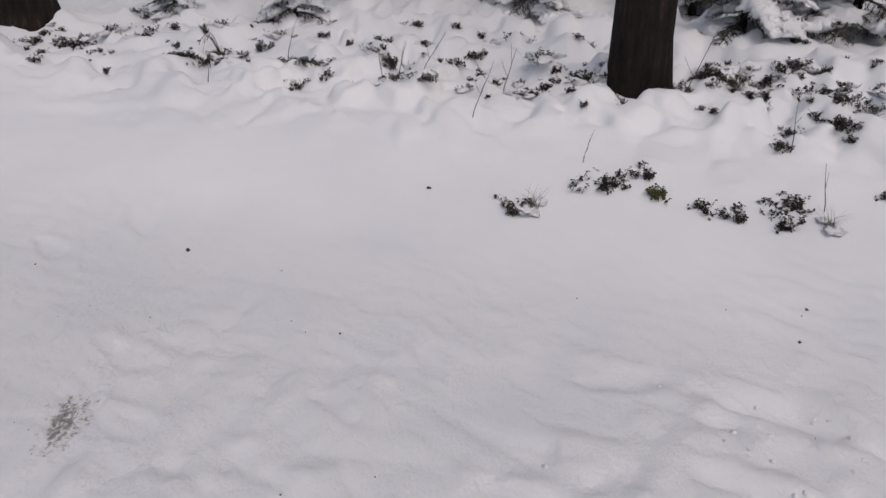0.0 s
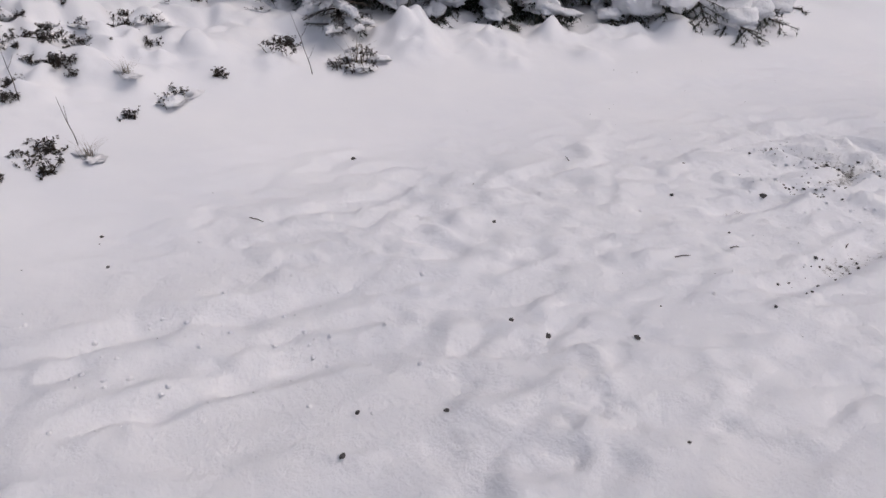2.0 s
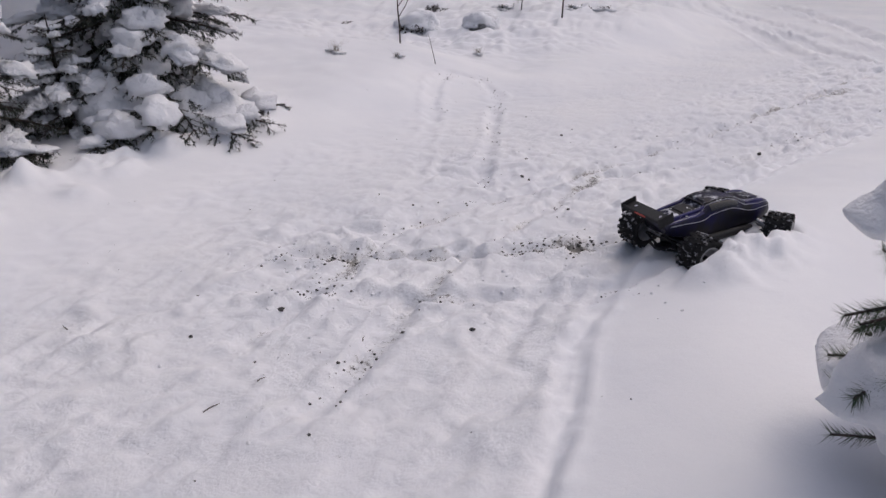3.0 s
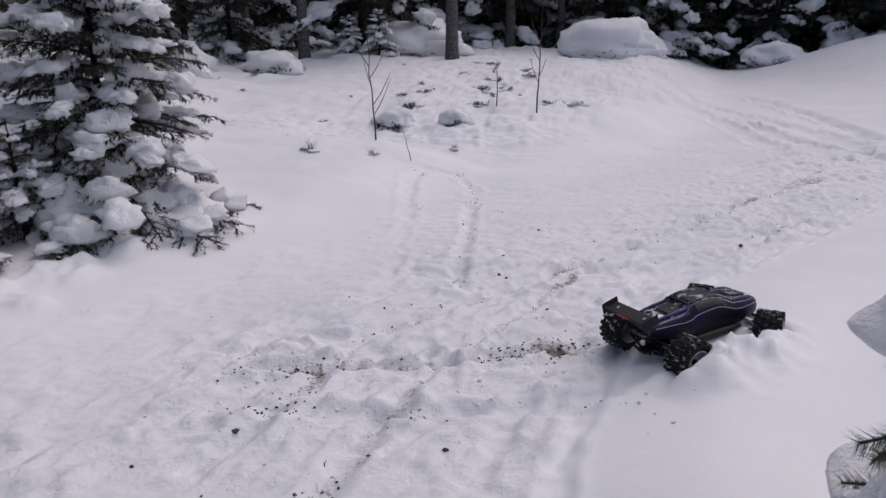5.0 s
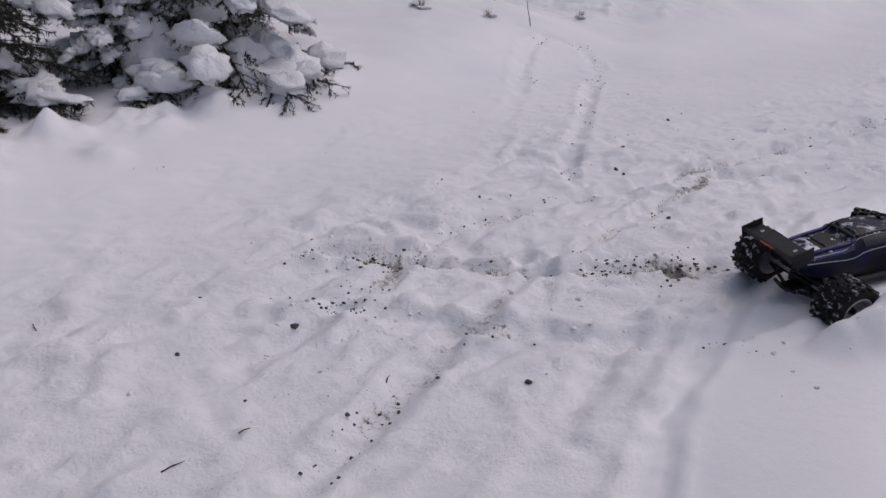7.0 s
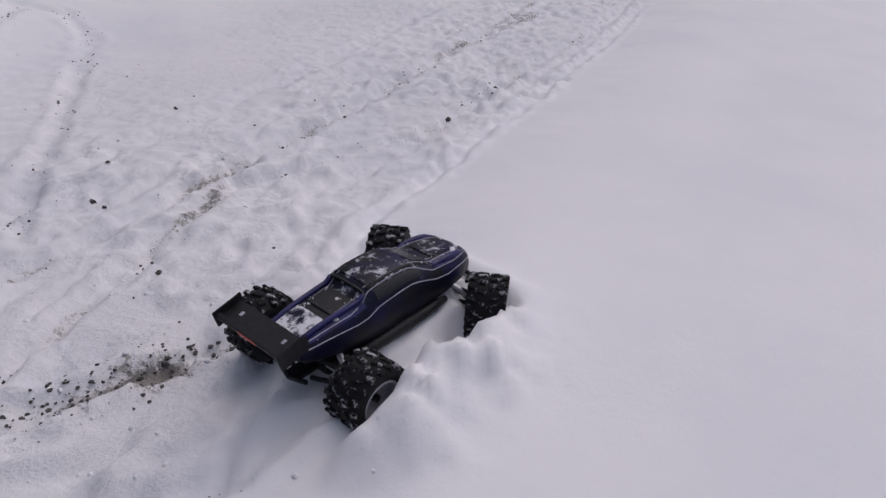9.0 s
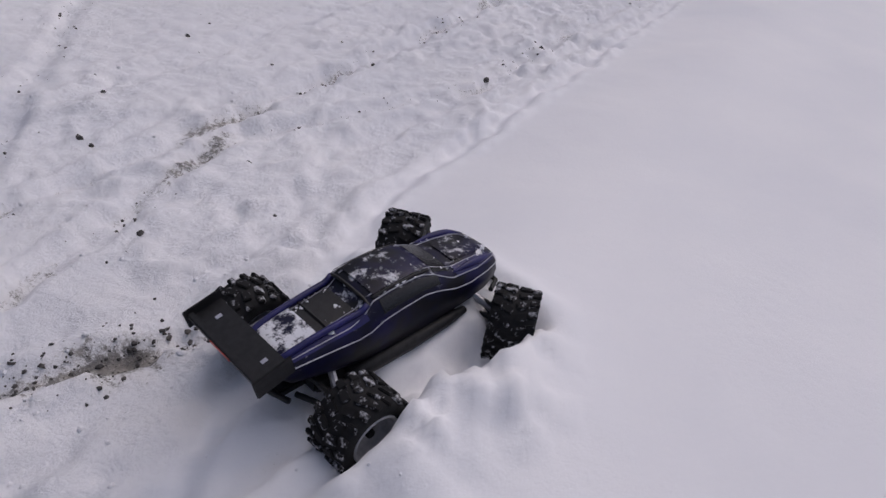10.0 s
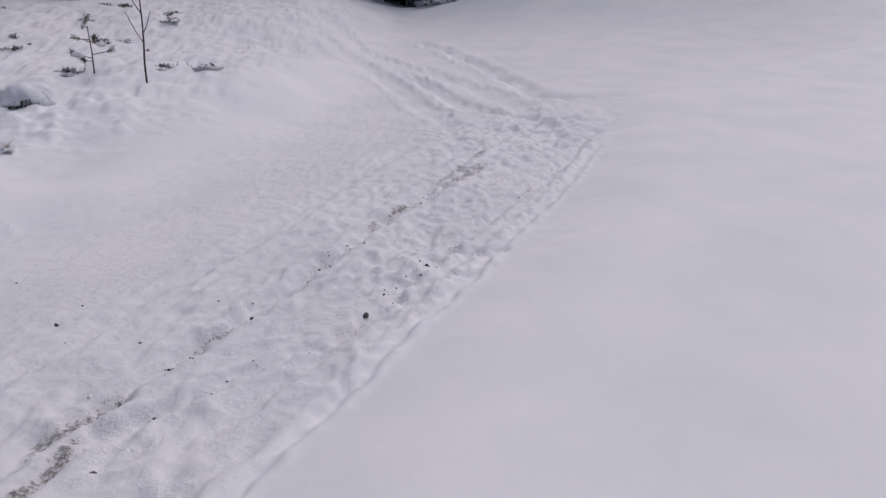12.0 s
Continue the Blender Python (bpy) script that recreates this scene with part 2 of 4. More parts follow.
# wheel marks: line, depth, width, soil
MARKS = [
    ([(-0.05, 3.90), (-0.16, 4.33), (-0.27, 5.2), (-0.38, 5.9)], 0.022, 0.055, 0.15),
    ([(-0.46, 3.9), (-0.62, 4.7), (-0.74, 5.3)], 0.012, 0.055, 0.05),
    ([(-0.38, 5.9), (-0.42, 6.3), (-0.66, 6.75), (-0.92, 6.75), (-0.94, 6.3), (-0.74, 5.3)], 0.02, 0.07, 0.25),
    ([(-1.25, 0.07), (-1.13, 0.51), (-0.95, 0.95)], 0.03, 0.06, 0.05),
    ([(-0.92, 0.0), (-0.80, 0.6), (-0.62, 1.0)], 0.03, 0.06, 0.05),
    ([(-0.9, 2.83), (-0.6, 2.93), (-0.15, 3.03), (0.29, 3.22), (0.72, 3.5)], 0.045, 0.055, 0.85),
    ([(-0.6, 2.55), (-0.45, 2.6), (0.0, 2.69), (0.5, 2.85), (0.90, 3.1)], 0.04, 0.055, 0.5),
    ([(-0.6, 2.1), (-0.53, 2.4), (-0.46, 2.71), (-0.40, 3.31), (0.1, 3.97), (0.98, 5.26), (2.4, 7.6), (4.2, 10.2)], 0.030, 0.05, 0.57),
    ([(-0.22, 1.7), (-0.15, 2.19), (-0.12, 2.62), (0.06, 3.27), (0.49, 4.35), (1.42, 5.02), (1.84, 5.69), (2.6, 6.7), (4.4, 9.4)], 0.032, 0.05, 0.57),
    ([(0.43, 4.4), (1.11, 5.44), (1.7, 6.4), (2.6, 7.6)], 0.028, 0.06, 0.5),
    ([(-0.95, 2.6), (-0.6, 3.6), (0.1, 4.7), (0.9, 6.1), (2.2, 8.4)], 0.022, 0.07, 0.2),
    ([(0.28, 2.2), (0.36, 3.0), (0.9, 4.4), (1.7, 5.3), (2.5, 6.4), (3.6, 8.2)], 0.022, 0.05, 0.15),
    ([(0.62, -1.5), (0.56, 0.3), (0.5, 1.5), (0.52, 2.4), (0.62, 3.05), (1.0, 4.02), (1.4, 4.62), (2.0, 5.5), (2.95, 6.9), (3.55, 7.9), (4.48, 10.05)], 0.028, 0.05, 0.15),
    ([(-2.1, -2.3), (-1.93, -2.14), (-1.78, -1.96), (-1.6, -1.85)], 0.012, 0.07, 0.35),
    ([(-0.95, -1.62), (-0.67, -1.46), (-0.49, -1.40), (-0.30, -1.45)], 0.012, 0.06, 0.6),
    ([(-0.75, -0.98), (-0.57, -0.94), (-0.45, -0.86), (-0.3, -0.8)], 0.006, 0.09, 0.5),
    ([(2.4, 7.6), (2.5, 9), (2.3, 11), (2.0, 12.8), (1.4, 14.9)], 0.04, 0.16, 0.05),
    ([(3.2, 16.2), (3.5, 14.8), (3.75, 12.2), (3.8, 10.3), (4.4, 10.1), (5.3, 10.2)], 0.075, 0.17, 0.05),
    ([(2.5, 12.2), (2.75, 10.4), (2.85, 9.7), (3.42, 9.16), (3.9, 9.0)], 0.06, 0.14, 0.1),
    ([(3.2, 7.8), (3.4, 10), (2.9, 12.0), (2.0, 14.5), (1.5, 18)], 0.045, 0.2, 0.05),
]


MIDDLE = [(-0.5, -4), (-0.75, 0.2), (-0.6, 1.5), (-0.25, 2.7), (0.35, 4.0), (1.35, 5.3), (2.6, 7.2), (4.1, 9.6), (5.2, 11.5)]
PRINTS = [(-1.82, -2.05, 40), (-1.5, -2.2, 60), (-0.72, -1.33, 70), (-0.98, -1.5, 75), (-1.22, -0.08, 110), (-1.2, 0.33, 100), (-1.45, 1.55, 60), (-1.35, 2.2, 80), (-1.05, 1.9, 70), (-0.85, 2.75, 85), (-1.15, 2.95, 75), (-0.8, 1.45, 95)]


def ground_height(x, y, fine=True):
    x, y = np.asarray(x, float), np.asarray(y, float)
    left, _ = along(x, y, BANK)
    right, _ = along(x, y, EDGE)
    right = -right
    l_, r_ = np.maximum(left, 0), np.maximum(right, 0)
    z = 0.18 * (1 - np.exp(-(l_ / 0.75) ** 1.6)) + 0.012 * np.minimum(l_, 30)
    z = z + 0.36 * step(8.5, 20, y) * step(-0.5, 2.0, left)
    z = z + 0.105 * step(-0.14, 0.55, right + 0.07 * vnoise(x / 0.45, y / 0.45, 45) + 0.02 * vnoise(x / 0.1, y / 0.1, 46)) + 0.012 * np.minimum(r_, 12) * step(0, 0.4, r_)
    z = z + 0.8 * np.exp(-(((x - 7.4) / 2.7) ** 2 + ((y - 21.8) / 2.8) ** 2)) + 0.7 * np.exp(-(((x - 10.5) / 3.5) ** 2 + ((y - 22) / 3) ** 2)) + 0.8 * np.exp(-(((x - 15) / 5) ** 2 + ((y - 19) / 5) ** 2))
    # hummocks of heather under the snow
    rough = step(0.15, 0.9, left)
    heath = step(0.45, 1.2, left) * (1 - step(2.2, 3.4, y)) + 0.5 * step(7.5, 9, y) * step(0.3, 1.5, left)
    z = z + rough * (0.05 * fbm(x, y, 0.62, 3, 3) + (0.12 + 0.14 * step(5.5, 8, y)) * fbm(x, y, 1.9, 5, 2)) + heath * (0.15 * np.abs(fbm(x, y, 0.34, 3, 2)) + 0.075 * step(-0.1, 0.35, fbm(x, y, 0.17, 7, 2)) + 0.03 * fbm(x, y, 0.08, 9, 2))
    z = z + step(0.3, 3, r_) * 0.05 * fbm(x, y, 2.5, 8, 2)
    road = (1 - step(-0.05, 0.45, left)) * (1 - step(-0.05, 0.1, right))
    z = z + 0.02 * fbm(x, y, 1.1, 11, 2) * (1 - rough)
    for bx, by, br, bh in [(-2.62, 2.45, 0.22, 0.12), (-2.42, 2.85, 0.2, 0.1), (-2.3, 3.25, 0.16, 0.1), (-2.15, 3.6, 0.2, 0.12), (-1.98, 3.95, 0.15, 0.09), (-1.85, 4.3, 0.17, 0.09), (-1.78, 4.62, 0.12, 0.09), (-2.9, 2.1, 0.2, 0.1), (-2.0, 3.2, 0.12, 0.05), (-2.2, 2.75, 0.14, 0.05)]:
        z = z + 0.8 * bh * np.exp(-(((x - bx) ** 2 + (y - by) ** 2) / (0.85 * br) ** 2) ** 1.2) * (1 + 1.3 * vnoise(x / 0.11, y / 0.11, 47) + 0.7 * vnoise(x / 0.05, y / 0.05, 48))
    if fine:
        worn = road * (0.55 + 0.45 * step(-0.6, 1.6, y)) * (1 - 0.7 * step(8.5, 12, y)) * (0.65 + 0.35 * step(-0.2, 0.2, fbm(x, y, 0.7, 21, 2)))
        mid, _ = along(x, y, MIDDLE)
        worn = worn * (0.22 + 0.2 * step(0.2, 1.0, y) * (1 - step(4, 6, y)) + 0.58 * (1 - step(0.45, 1.15, np.abs(mid) + 0.3 * vnoise(x / 0.5, y / 0.5, 22))))
        # clods lie drawn out along the way of the track
        xa, ya = x * 0.87 - y * 0.5, (x * 0.5 + y * 0.87) * 0.62
        xw = xa + 0.07 * vnoise(xa / 0.19 + 3, ya / 0.19, 17) + 0.03 * vnoise(ya / 0.07, xa / 0.07, 18)
        yw = ya + 0.07 * vnoise(xa / 0.21, ya / 0.21 + 5, 19) + 0.03 * vnoise(xa / 0.08, ya / 0.08 + 2, 20)
        much = 0.75 + 0.9 * np.abs(fbm(x, y, 0.6, 15, 2))
        clods = 0.018 * step(0.0, 0.20, fbm(xw, yw, 0.11, 13, 2)) + 0.020 * step(0.04, 0.24, fbm(xw, yw, 0.06, 16, 2)) - 0.020 * step(0.15, 0.35, fbm(yw, xw, 0.10, 19, 2))
        z = z + worn * (0.013 * fbm(xw, yw, 0.37, 12, 2) + much * (clods + 0.020 * fbm(xw, yw, 0.048, 14, 2)))
        # footprints trodden across the track
        for fx_, fy_, turn_ in PRINTS:
            ca, sa = math.cos(radians(turn_)), math.sin(radians(turn_))
            u, v = (x - fx_) * ca + (y - fy_) * sa, -(x - fx_) * sa + (y - fy_) * ca
            d = np.sqrt((u / 0.13) ** 2 + (v / (0.048 + 0.012 * np.tanh(u / 0.06))) ** 2) + 0.5 * vnoise(x / 0.05, y / 0.05, 81)
            z = z - 0.011 * (1 - step(0.45, 1.25, d)) + 0.004 * np.exp(-((d - 1.35) / 0.25) ** 2)
    return z


def wheel_marks(x, y, z):
    soil = np.zeros(np.shape(x))
    for line, depth, width, dirt in MARKS:
        d, run = along(x, y, line)
        ragged = 0.7 * width * vnoise(x / 0.06, y / 0.06, 31) + 0.9 * width * vnoise(x / 0.2, y / 0.2, 33)
        d = np.abs(d) + ragged
        total = sum(math.dist(p, q) for p, q in zip(line[:-1], line[1:]))
        ends = step(0, 0.25, run) * step(0, 0.12, total - run)
        trough = (1 - step(0.25 * width, 1.15 * width, d)) * ends
        rim = np.exp(-((d - 1.35 * width) / (0.4 * width)) ** 2) * ends
        z = z - depth * trough * (0.75 + 0.9 * vnoise(x / 0.16, y / 0.16, 41)) + depth * rim * (0.22 + 0.5 * vnoise(x / 0.08, y / 0.08, 43))
        spread = np.maximum(trough, 0.62 * (1 - step(0.6 * width, 3.4 * width, d)) * ends)
        soil = np.maximum(soil, dirt * spread * np.clip(0.6 + 1.3 * vnoise(x / 0.22, y / 0.22, 51), 0, 1.1))
    return z, soil


def car_trench(x, y, z):
    """The snow that the truck has ploughed into."""
    inv = CAR.inverted()
    u = inv[0][0] * x + inv[0][1] * y + inv[0][3]
    v = inv[1][0] * x + inv[1][1] * y + inv[1][3]
    z = z + 0.045 * np.exp(-((u / 0.42) ** 2 + (v / 0.36) ** 2)) * step(-0.45, 0.0, u)
    for side in (-1, 1):
        lane = (1 - step(0.035, 0.065, np.abs(v - side * TRACK / 2) + 0.03 * vnoise(x / 0.05, y / 0.05, 67))) * step(-0.55, -0.3, u) * (1 - step(BASE / 2 - 0.01, BASE / 2 + 0.06, u))
        z = z * (1 - lane) + lane * np.minimum(z, 0.08 + 0.03 * vnoise(x / 0.05, y / 0.05, 61))
    churned = np.exp(-((u / 0.42) ** 2 + (v / 0.36) ** 2) ** 2) * (1 - step(0.22, 0.36, u))
    z = z + churned * (0.03 * step(0.0, 0.25, fbm(x, y, 0.11, 68, 2)) + 0.018 * step(0.0, 0.25, fbm(x, y, 0.05, 69, 2)) - 0.02)
    out = -(v + TRACK / 2 + 0.034) + 0.03 * vnoise(x / 0.06, y / 0.06, 66)
    ridge = step(0.0, 0.045, out) * np.exp(-(np.maximum(out - 0.045, 0) / 0.13) ** 2) * step(-0.46, -0.26, u) * (1 - step(0.0, 0.36, u))
    z = z + ridge * (0.095 + 0.06 * vnoise(x / 0.04, y / 0.04, 63) + 0.02 * vnoise(x / 0.17, y / 0.17, 64))
    mid = np.exp(-((v / 0.10) ** 2)) * step(-0.3, -0.1, u) * (1 - step(0.2, 0.3, u))
    z = z + 0.03 * mid
    nose = np.exp(-(((u - 0.33) / 0.06) ** 2)) * (1 - step(0.2, 0.34, np.abs(v)))
    return z + nose * (0.03 + 0.03 * vnoise(x / 0.07, y / 0.07, 65))


def height(x, y):
    """The finished surface at one place."""
    z, _ = wheel_marks(np.array([x]), np.array([y]), ground_height(np.array([x]), np.array([y])))
    return float(car_trench(np.array([x]), np.array([y]), z)[0])


def spaced(lo, hi, fine, far):
    inner = np.arange(lo, hi + fine / 2, fine)
    out, s = [], fine
    run = 0.0
    while run < far:
        s = min(s * 1.05, 0.11) if run < 14 else s * 1.22
        run += s
        out.append(s)
    steps = np.cumsum(out)
    return np.concatenate([(inner[0] - steps)[::-1], inner, inner[-1] + steps])


gx, gy = spaced(-3.1, 3.3, 0.018, 400), spaced(-2.2, 8.6, 0.018, 600)
X, Y = np.meshgrid(gx, gy)
Z, SOIL = wheel_marks(X, Y, ground_height(X, Y))
Z = car_trench(X, Y, Z)
left_d, _ = along(X, Y, BANK)
right_d, _ = along(X, Y, EDGE)
on_road = (1 - step(-0.6, 0.0, left_d)) * (1 - step(-0.1, 0.0, -right_d))
SOIL = np.maximum(SOIL, on_road * np.clip(0.08 + 0.5 * fbm(X, Y, 0.4, 71, 3), 0, 0.42) * step(0.5, 2.0, Y))
me = bpy.data.meshes.new("ground")
me.vertices.add(X.size)
me.vertices.foreach_set("co", np.stack([X, Y, Z], -1).astype(np.float32).ravel())
ny, nx = X.shape
i0 = (np.arange(ny - 1)[:, None] * nx + np.arange(nx - 1)).ravel()
quads = np.stack([i0, i0 + 1, i0 + nx + 1, i0 + nx], -1).astype(np.int32)
me.loops.add(quads.size)
me.loops.foreach_set("vertex_index", quads.ravel())
me.polygons.add(len(quads))
me.polygons.foreach_set("loop_start", np.arange(0, quads.size, 4, dtype=np.int32))
me.polygons.foreach_set("use_smooth", np.ones(len(quads), bool))
me.update(calc_edges=True)
soil_layer = me.attributes.new("soil", "FLOAT", "POINT")
soil_layer.data.foreach_set("value", SOIL.astype(np.float32).ravel())
trodden = me.attributes.new("trodden", "FLOAT", "POINT")
trodden.data.foreach_set("value", (0.12 + 0.88 * on_road * (0.75 + 0.25 * step(-0.2, 0.3, fbm(X, Y, 0.8, 23, 2)))).astype(np.float32).ravel())
me.materials.append(SNOW_GROUND)
tagged(new("ground", me), "snow-covered forest track with ruts and soft snowy verges", "ground", kind="structure")


# ---------- the truck ----------
def ring_section(x, w, zb, zt, points=16):
    out = []
    for k in range(points):
        a = 2 * math.pi * k / points
        c, s = math.cos(a), math.sin(a)
        px = math.copysign(abs(c) ** 0.42, c) * w * (1 - 0.26 * max(s, 0) ** 1.5)
        pz = (zb + zt) / 2 + math.copysign(abs(s) ** 0.5, s) * (zt - zb) / 2
        out.append(Vector((x, px, pz)))
    return out


SECTIONS = [(-0.300, 0.062, 0.178, 0.214), (-0.285, 0.072, 0.166, 0.224), (-0.24, 0.076, 0.150, 0.232), (-0.18, 0.080, 0.134, 0.239),
            (-0.115, 0.085, 0.120, 0.247), (-0.095, 0.086, 0.116, 0.267), (-0.05, 0.087, 0.112, 0.274), (0.02, 0.087, 0.112, 0.273), (0.065, 0.086, 0.112, 0.264),
            (0.125, 0.085, 0.118, 0.236), (0.18, 0.084, 0.122, 0.231), (0.23, 0.080, 0.130, 0.222), (0.272, 0.068, 0.138, 0.208), (0.292, 0.048, 0.150, 0.192)]


def shell_at(x, a):
    for s0, s1 in zip(SECTIONS[:-1], SECTIONS[1:]):
        if s0[0] <= x <= s1[0]:
            t = (x - s0[0]) / (s1[0] - s0[0])
            _, w, zb, zt = [p + (q - p) * t for p, q in zip(s0, s1)]
            c, s = math.cos(a), math.sin(a)
            return Vector((x, math.copysign(abs(c) ** 0.42, c) * w * (1 - 0.26 * max(s, 0) ** 1.5), (zb + zt) / 2 + math.copysign(abs(s) ** 0.5, s) * (zt - zb) / 2)), Vector((0, c, s))
    return None


def shell_line(stops, radius):
    pts = []
    for (x0, a0), (x1, a1) in zip(stops[:-1], stops[1:]):
        for k in range(7):
            t = k / 6
            p, nn = shell_at(x0 + (x1 - x0) * t, radians(a0 + (a1 - a0) * t))
            pts.append(p + nn * radius * 0.6)
    pts = [p for i, p in enumerate(pts) if i == 0 or (p - pts[i - 1]).length > 1e-5]
    return tube(pts, [radius] * len(pts), 5)


def shell_patch(x0, x1, a0, a1, lift=0.0012, taper=0.0):
    verts, faces = [], []
    nu, nv = 8, 6
    for i in range(nu + 1):
        for j in range(nv + 1):
            u, v = i / nu, j / nv
            lo, hi = a0 + taper * u, a1 - taper * u
            p, nn = shell_at(x0 + (x1 - x0) * u, radians(lo + (hi - lo) * v))
            verts.append(p + nn * lift)
    for i in range(nu):
        for j in range(nv):
            a = i * (nv + 1) + j
            faces.append((a, a + 1, a + nv + 2, a + nv + 1))
    return verts, faces


def tyre_geo(r, w):
    prof = [(r * 0.60, -w * 0.46), (r * 0.70, -w * 0.5), (r * 0.86, -w * 0.5), (r * 0.93, -w * 0.44), (r * 0.955, -w * 0.2), (r * 0.955, w * 0.2),
            (r * 0.93, w * 0.44), (r * 0.86, w * 0.5), (r * 0.70, w * 0.5), (r * 0.60, w * 0.46)]
    return lathe(prof, 36)


def lugs_geo(r, w):
    geos = []
    count = 18
    for k in range(count):
        for side in (-1, 1):
            a = 360 * (k + (0.5 if side > 0 else 0)) / count
            lug = box(-0.0085, 0.0085, 0.004, w * 0.30, 0, r * 0.085, 0.002)
            lug = moved(lug, pose(0, 0, 0, 0, 0, 22))
            shoulder = moved(box(-0.0075, 0.0075, w * 0.30, w * 0.51, -r * 0.05, r * 0.05, 0.002), pose(-0.009, 0, 0, 0, 0, 12))
            both = join(lug, shoulder)
            both = moved(both, Matrix.Diagonal((1, side, 1, 1)))
            both = moved(both, pose(0, 0, 0, 0, a, 0) @ pose(0, 0, r * 0.935))
            geos.append(both)
    return join(*geos)


def rim_geo(r, w):
    prof = [(r * 0.60, -w * 0.46), (r * 0.62, w * 0.46), (r * 0.60, w * 0.50), (r * 0.54, w * 0.47), (r * 0.50, w * 0.25), (r * 0.30, w * 0.16), (r * 0.16, w * 0.18), (r * 0.0, w * 0.18)]
    return lathe(prof, 32)


def monster_truck():
    t = thing("toy_truck", "dark blue toy monster truck dusted with snow, stuck in deep snow", "toy truck")
    r, w = 0.085, 0.10
    axle = 0.112
    shell = part("shell", (sum([ring_section(*s) for s in SECTIONS], []), [(i * 16 + k, i * 16 + (k + 1) % 16, (i + 1) * 16 + (k + 1) % 16, (i + 1) * 16 + k) for i in range(len(SECTIONS) - 1) for k in range(16)]
                  + [tuple(range(16)), tuple(range(len(SECTIONS) * 16 - 1, len(SECTIONS) * 16 - 17, -1))]), SHELL, t, "black and blue lacquered shell dusted with snow", True)
    for side in (0, 1):
        f = (lambda a: 180 - a) if side else (lambda a: a)
        part("side_window", shell_patch(-0.08, 0.075, f(20), f(48), 0.0016, -3 if side else 3), GLASSY, shell, "smoked black side window", True)
        part("blue_panel", shell_patch(-0.29, -0.11, f(30), f(62), 0.0012), BLUE, shell, "dark blue rear fender panel", True)
        part("blue_panel", shell_patch(0.135, 0.262, f(30), f(62), 0.0012), BLUE, shell, "dark blue bonnet panel", True)
        part("pinstripe", shell_line([(-0.29, f(40)), (-0.15, f(38)), (-0.09, f(52)), (0.04, f(52)), (0.11, f(34)), (0.2, f(30)), (0.285, f(45))], 0.0013), STRIPE, shell, "silver pinstripe")
        part("pinstripe", shell_line([(-0.28, f(14)), (-0.14, f(8)), (0.03, f(14)), (0.17, f(6)), (0.28, f(14))], 0.0013), STRIPE, shell, "silver pinstripe")
        part("pinstripe", shell_line([(-0.26, f(66)), (-0.12, f(70)), (-0.03, f(64)), (0.07, f(66)), (0.14, f(62)), (0.25, f(64)), (0.262, f(88))], 0.0012), STRIPE, shell, "silver pinstripe")
        part("headlight", shell_patch(0.268, 0.288, f(26), f(46), 0.0018), STRIPE, shell, "pale headlight print", True)
    part("windscreen", shell_patch(0.068, 0.122, 52, 128, 0.0015), GLASSY, shell, "smoked black windscreen", True)
    part("roof_panel", shell_patch(-0.085, 0.05, 64, 116, 0.003), SHELL, shell, "raised roof panel", True)
    for a_ in (54, 126):
        part("deck_rail", tube([shell_at(-0.298 + 0.0098 * k, radians(a_))[0] + Vector((0, 0, 0.004 + 0.004 * math.sin(k / 20 * math.pi))) for k in range(21)], [0.0065] * 21, 8), BLUE, shell, "dark blue rail along the rear deck", True)
        part("side_skirt", tube([Vector((x_, math.copysign(0.084, 90 - a_), 0.122)) for x_ in (-0.17, -0.1, 0.0, 0.1, 0.16)], [0.010, 0.016, 0.018, 0.015, 0.008], 8), PLASTIC, shell, "", True)
        part("fender_ridge", tube([shell_at(0.13 + 0.0072 * k, radians(a_ * 0.84 if a_ < 90 else 180 - (180 - a_) * 0.84))[0] + Vector((0, 0, 0.003 * math.sin(k / 20 * math.pi))) for k in range(21)], [0.002 + 0.007 * math.sin(k / 20 * math.pi) for k in range(21)], 8), BLUE, shell, "dark blue ridge over the front wheel", True)
        part("roof_rail", tube([shell_at(-0.09 + 0.0075 * k, radians(a_ * 1.1 if a_ < 90 else 180 - (180 - a_) * 1.1))[0] for k in range(21)], [0.004] * 21, 6), PLASTIC, shell, "", True)
    part("bonnet_scoop", shell_patch(0.15, 0.235, 74, 106, 0.0022), SHELL, shell, "raised black bonnet scoop", True)
    part("bed_floor", shell_patch(-0.285, -0.125, 66, 114, 0.0015), PLASTIC, shell, "black bed of the rear deck", True)
    part("roof_bar", tube([shell_at(-0.102, radians(a))[0] + Vector((0, 0, 0.004)) for a in range(50, 131, 10)], [0.004] * 9, 6), PLASTIC, shell)
    part("deck_rib", tube([shell_at(-0.19, radians(a))[0] + Vector((0, 0, 0.003)) for a in range(50, 131, 10)], [0.003] * 9, 6), PLASTIC, shell)
    part("deck_snow", shell_patch(-0.296, -0.212, 56, 124, 0.0042), FROST, shell, "thin snow caked on the rear deck", True)
    part("roof_snow", join(*[blob(tuple(shell_at(x, radians(a))[0]), (s, s * 0.8, 0.0025), a * 7, 0, 0.4, k + 30, 4, 7)
                             for k, (x, a, s) in enumerate([(random.choice((random.uniform(-0.26, -0.1), random.uniform(-0.08, 0.05), random.uniform(0.1, 0.27))), random.uniform(50, 130), 0.0015 + 0.007 * random.random() ** 2.5) for _ in range(110)])]), SNOW, shell, "crumbs of snow on the roof", True)["kind"] = "stuff"
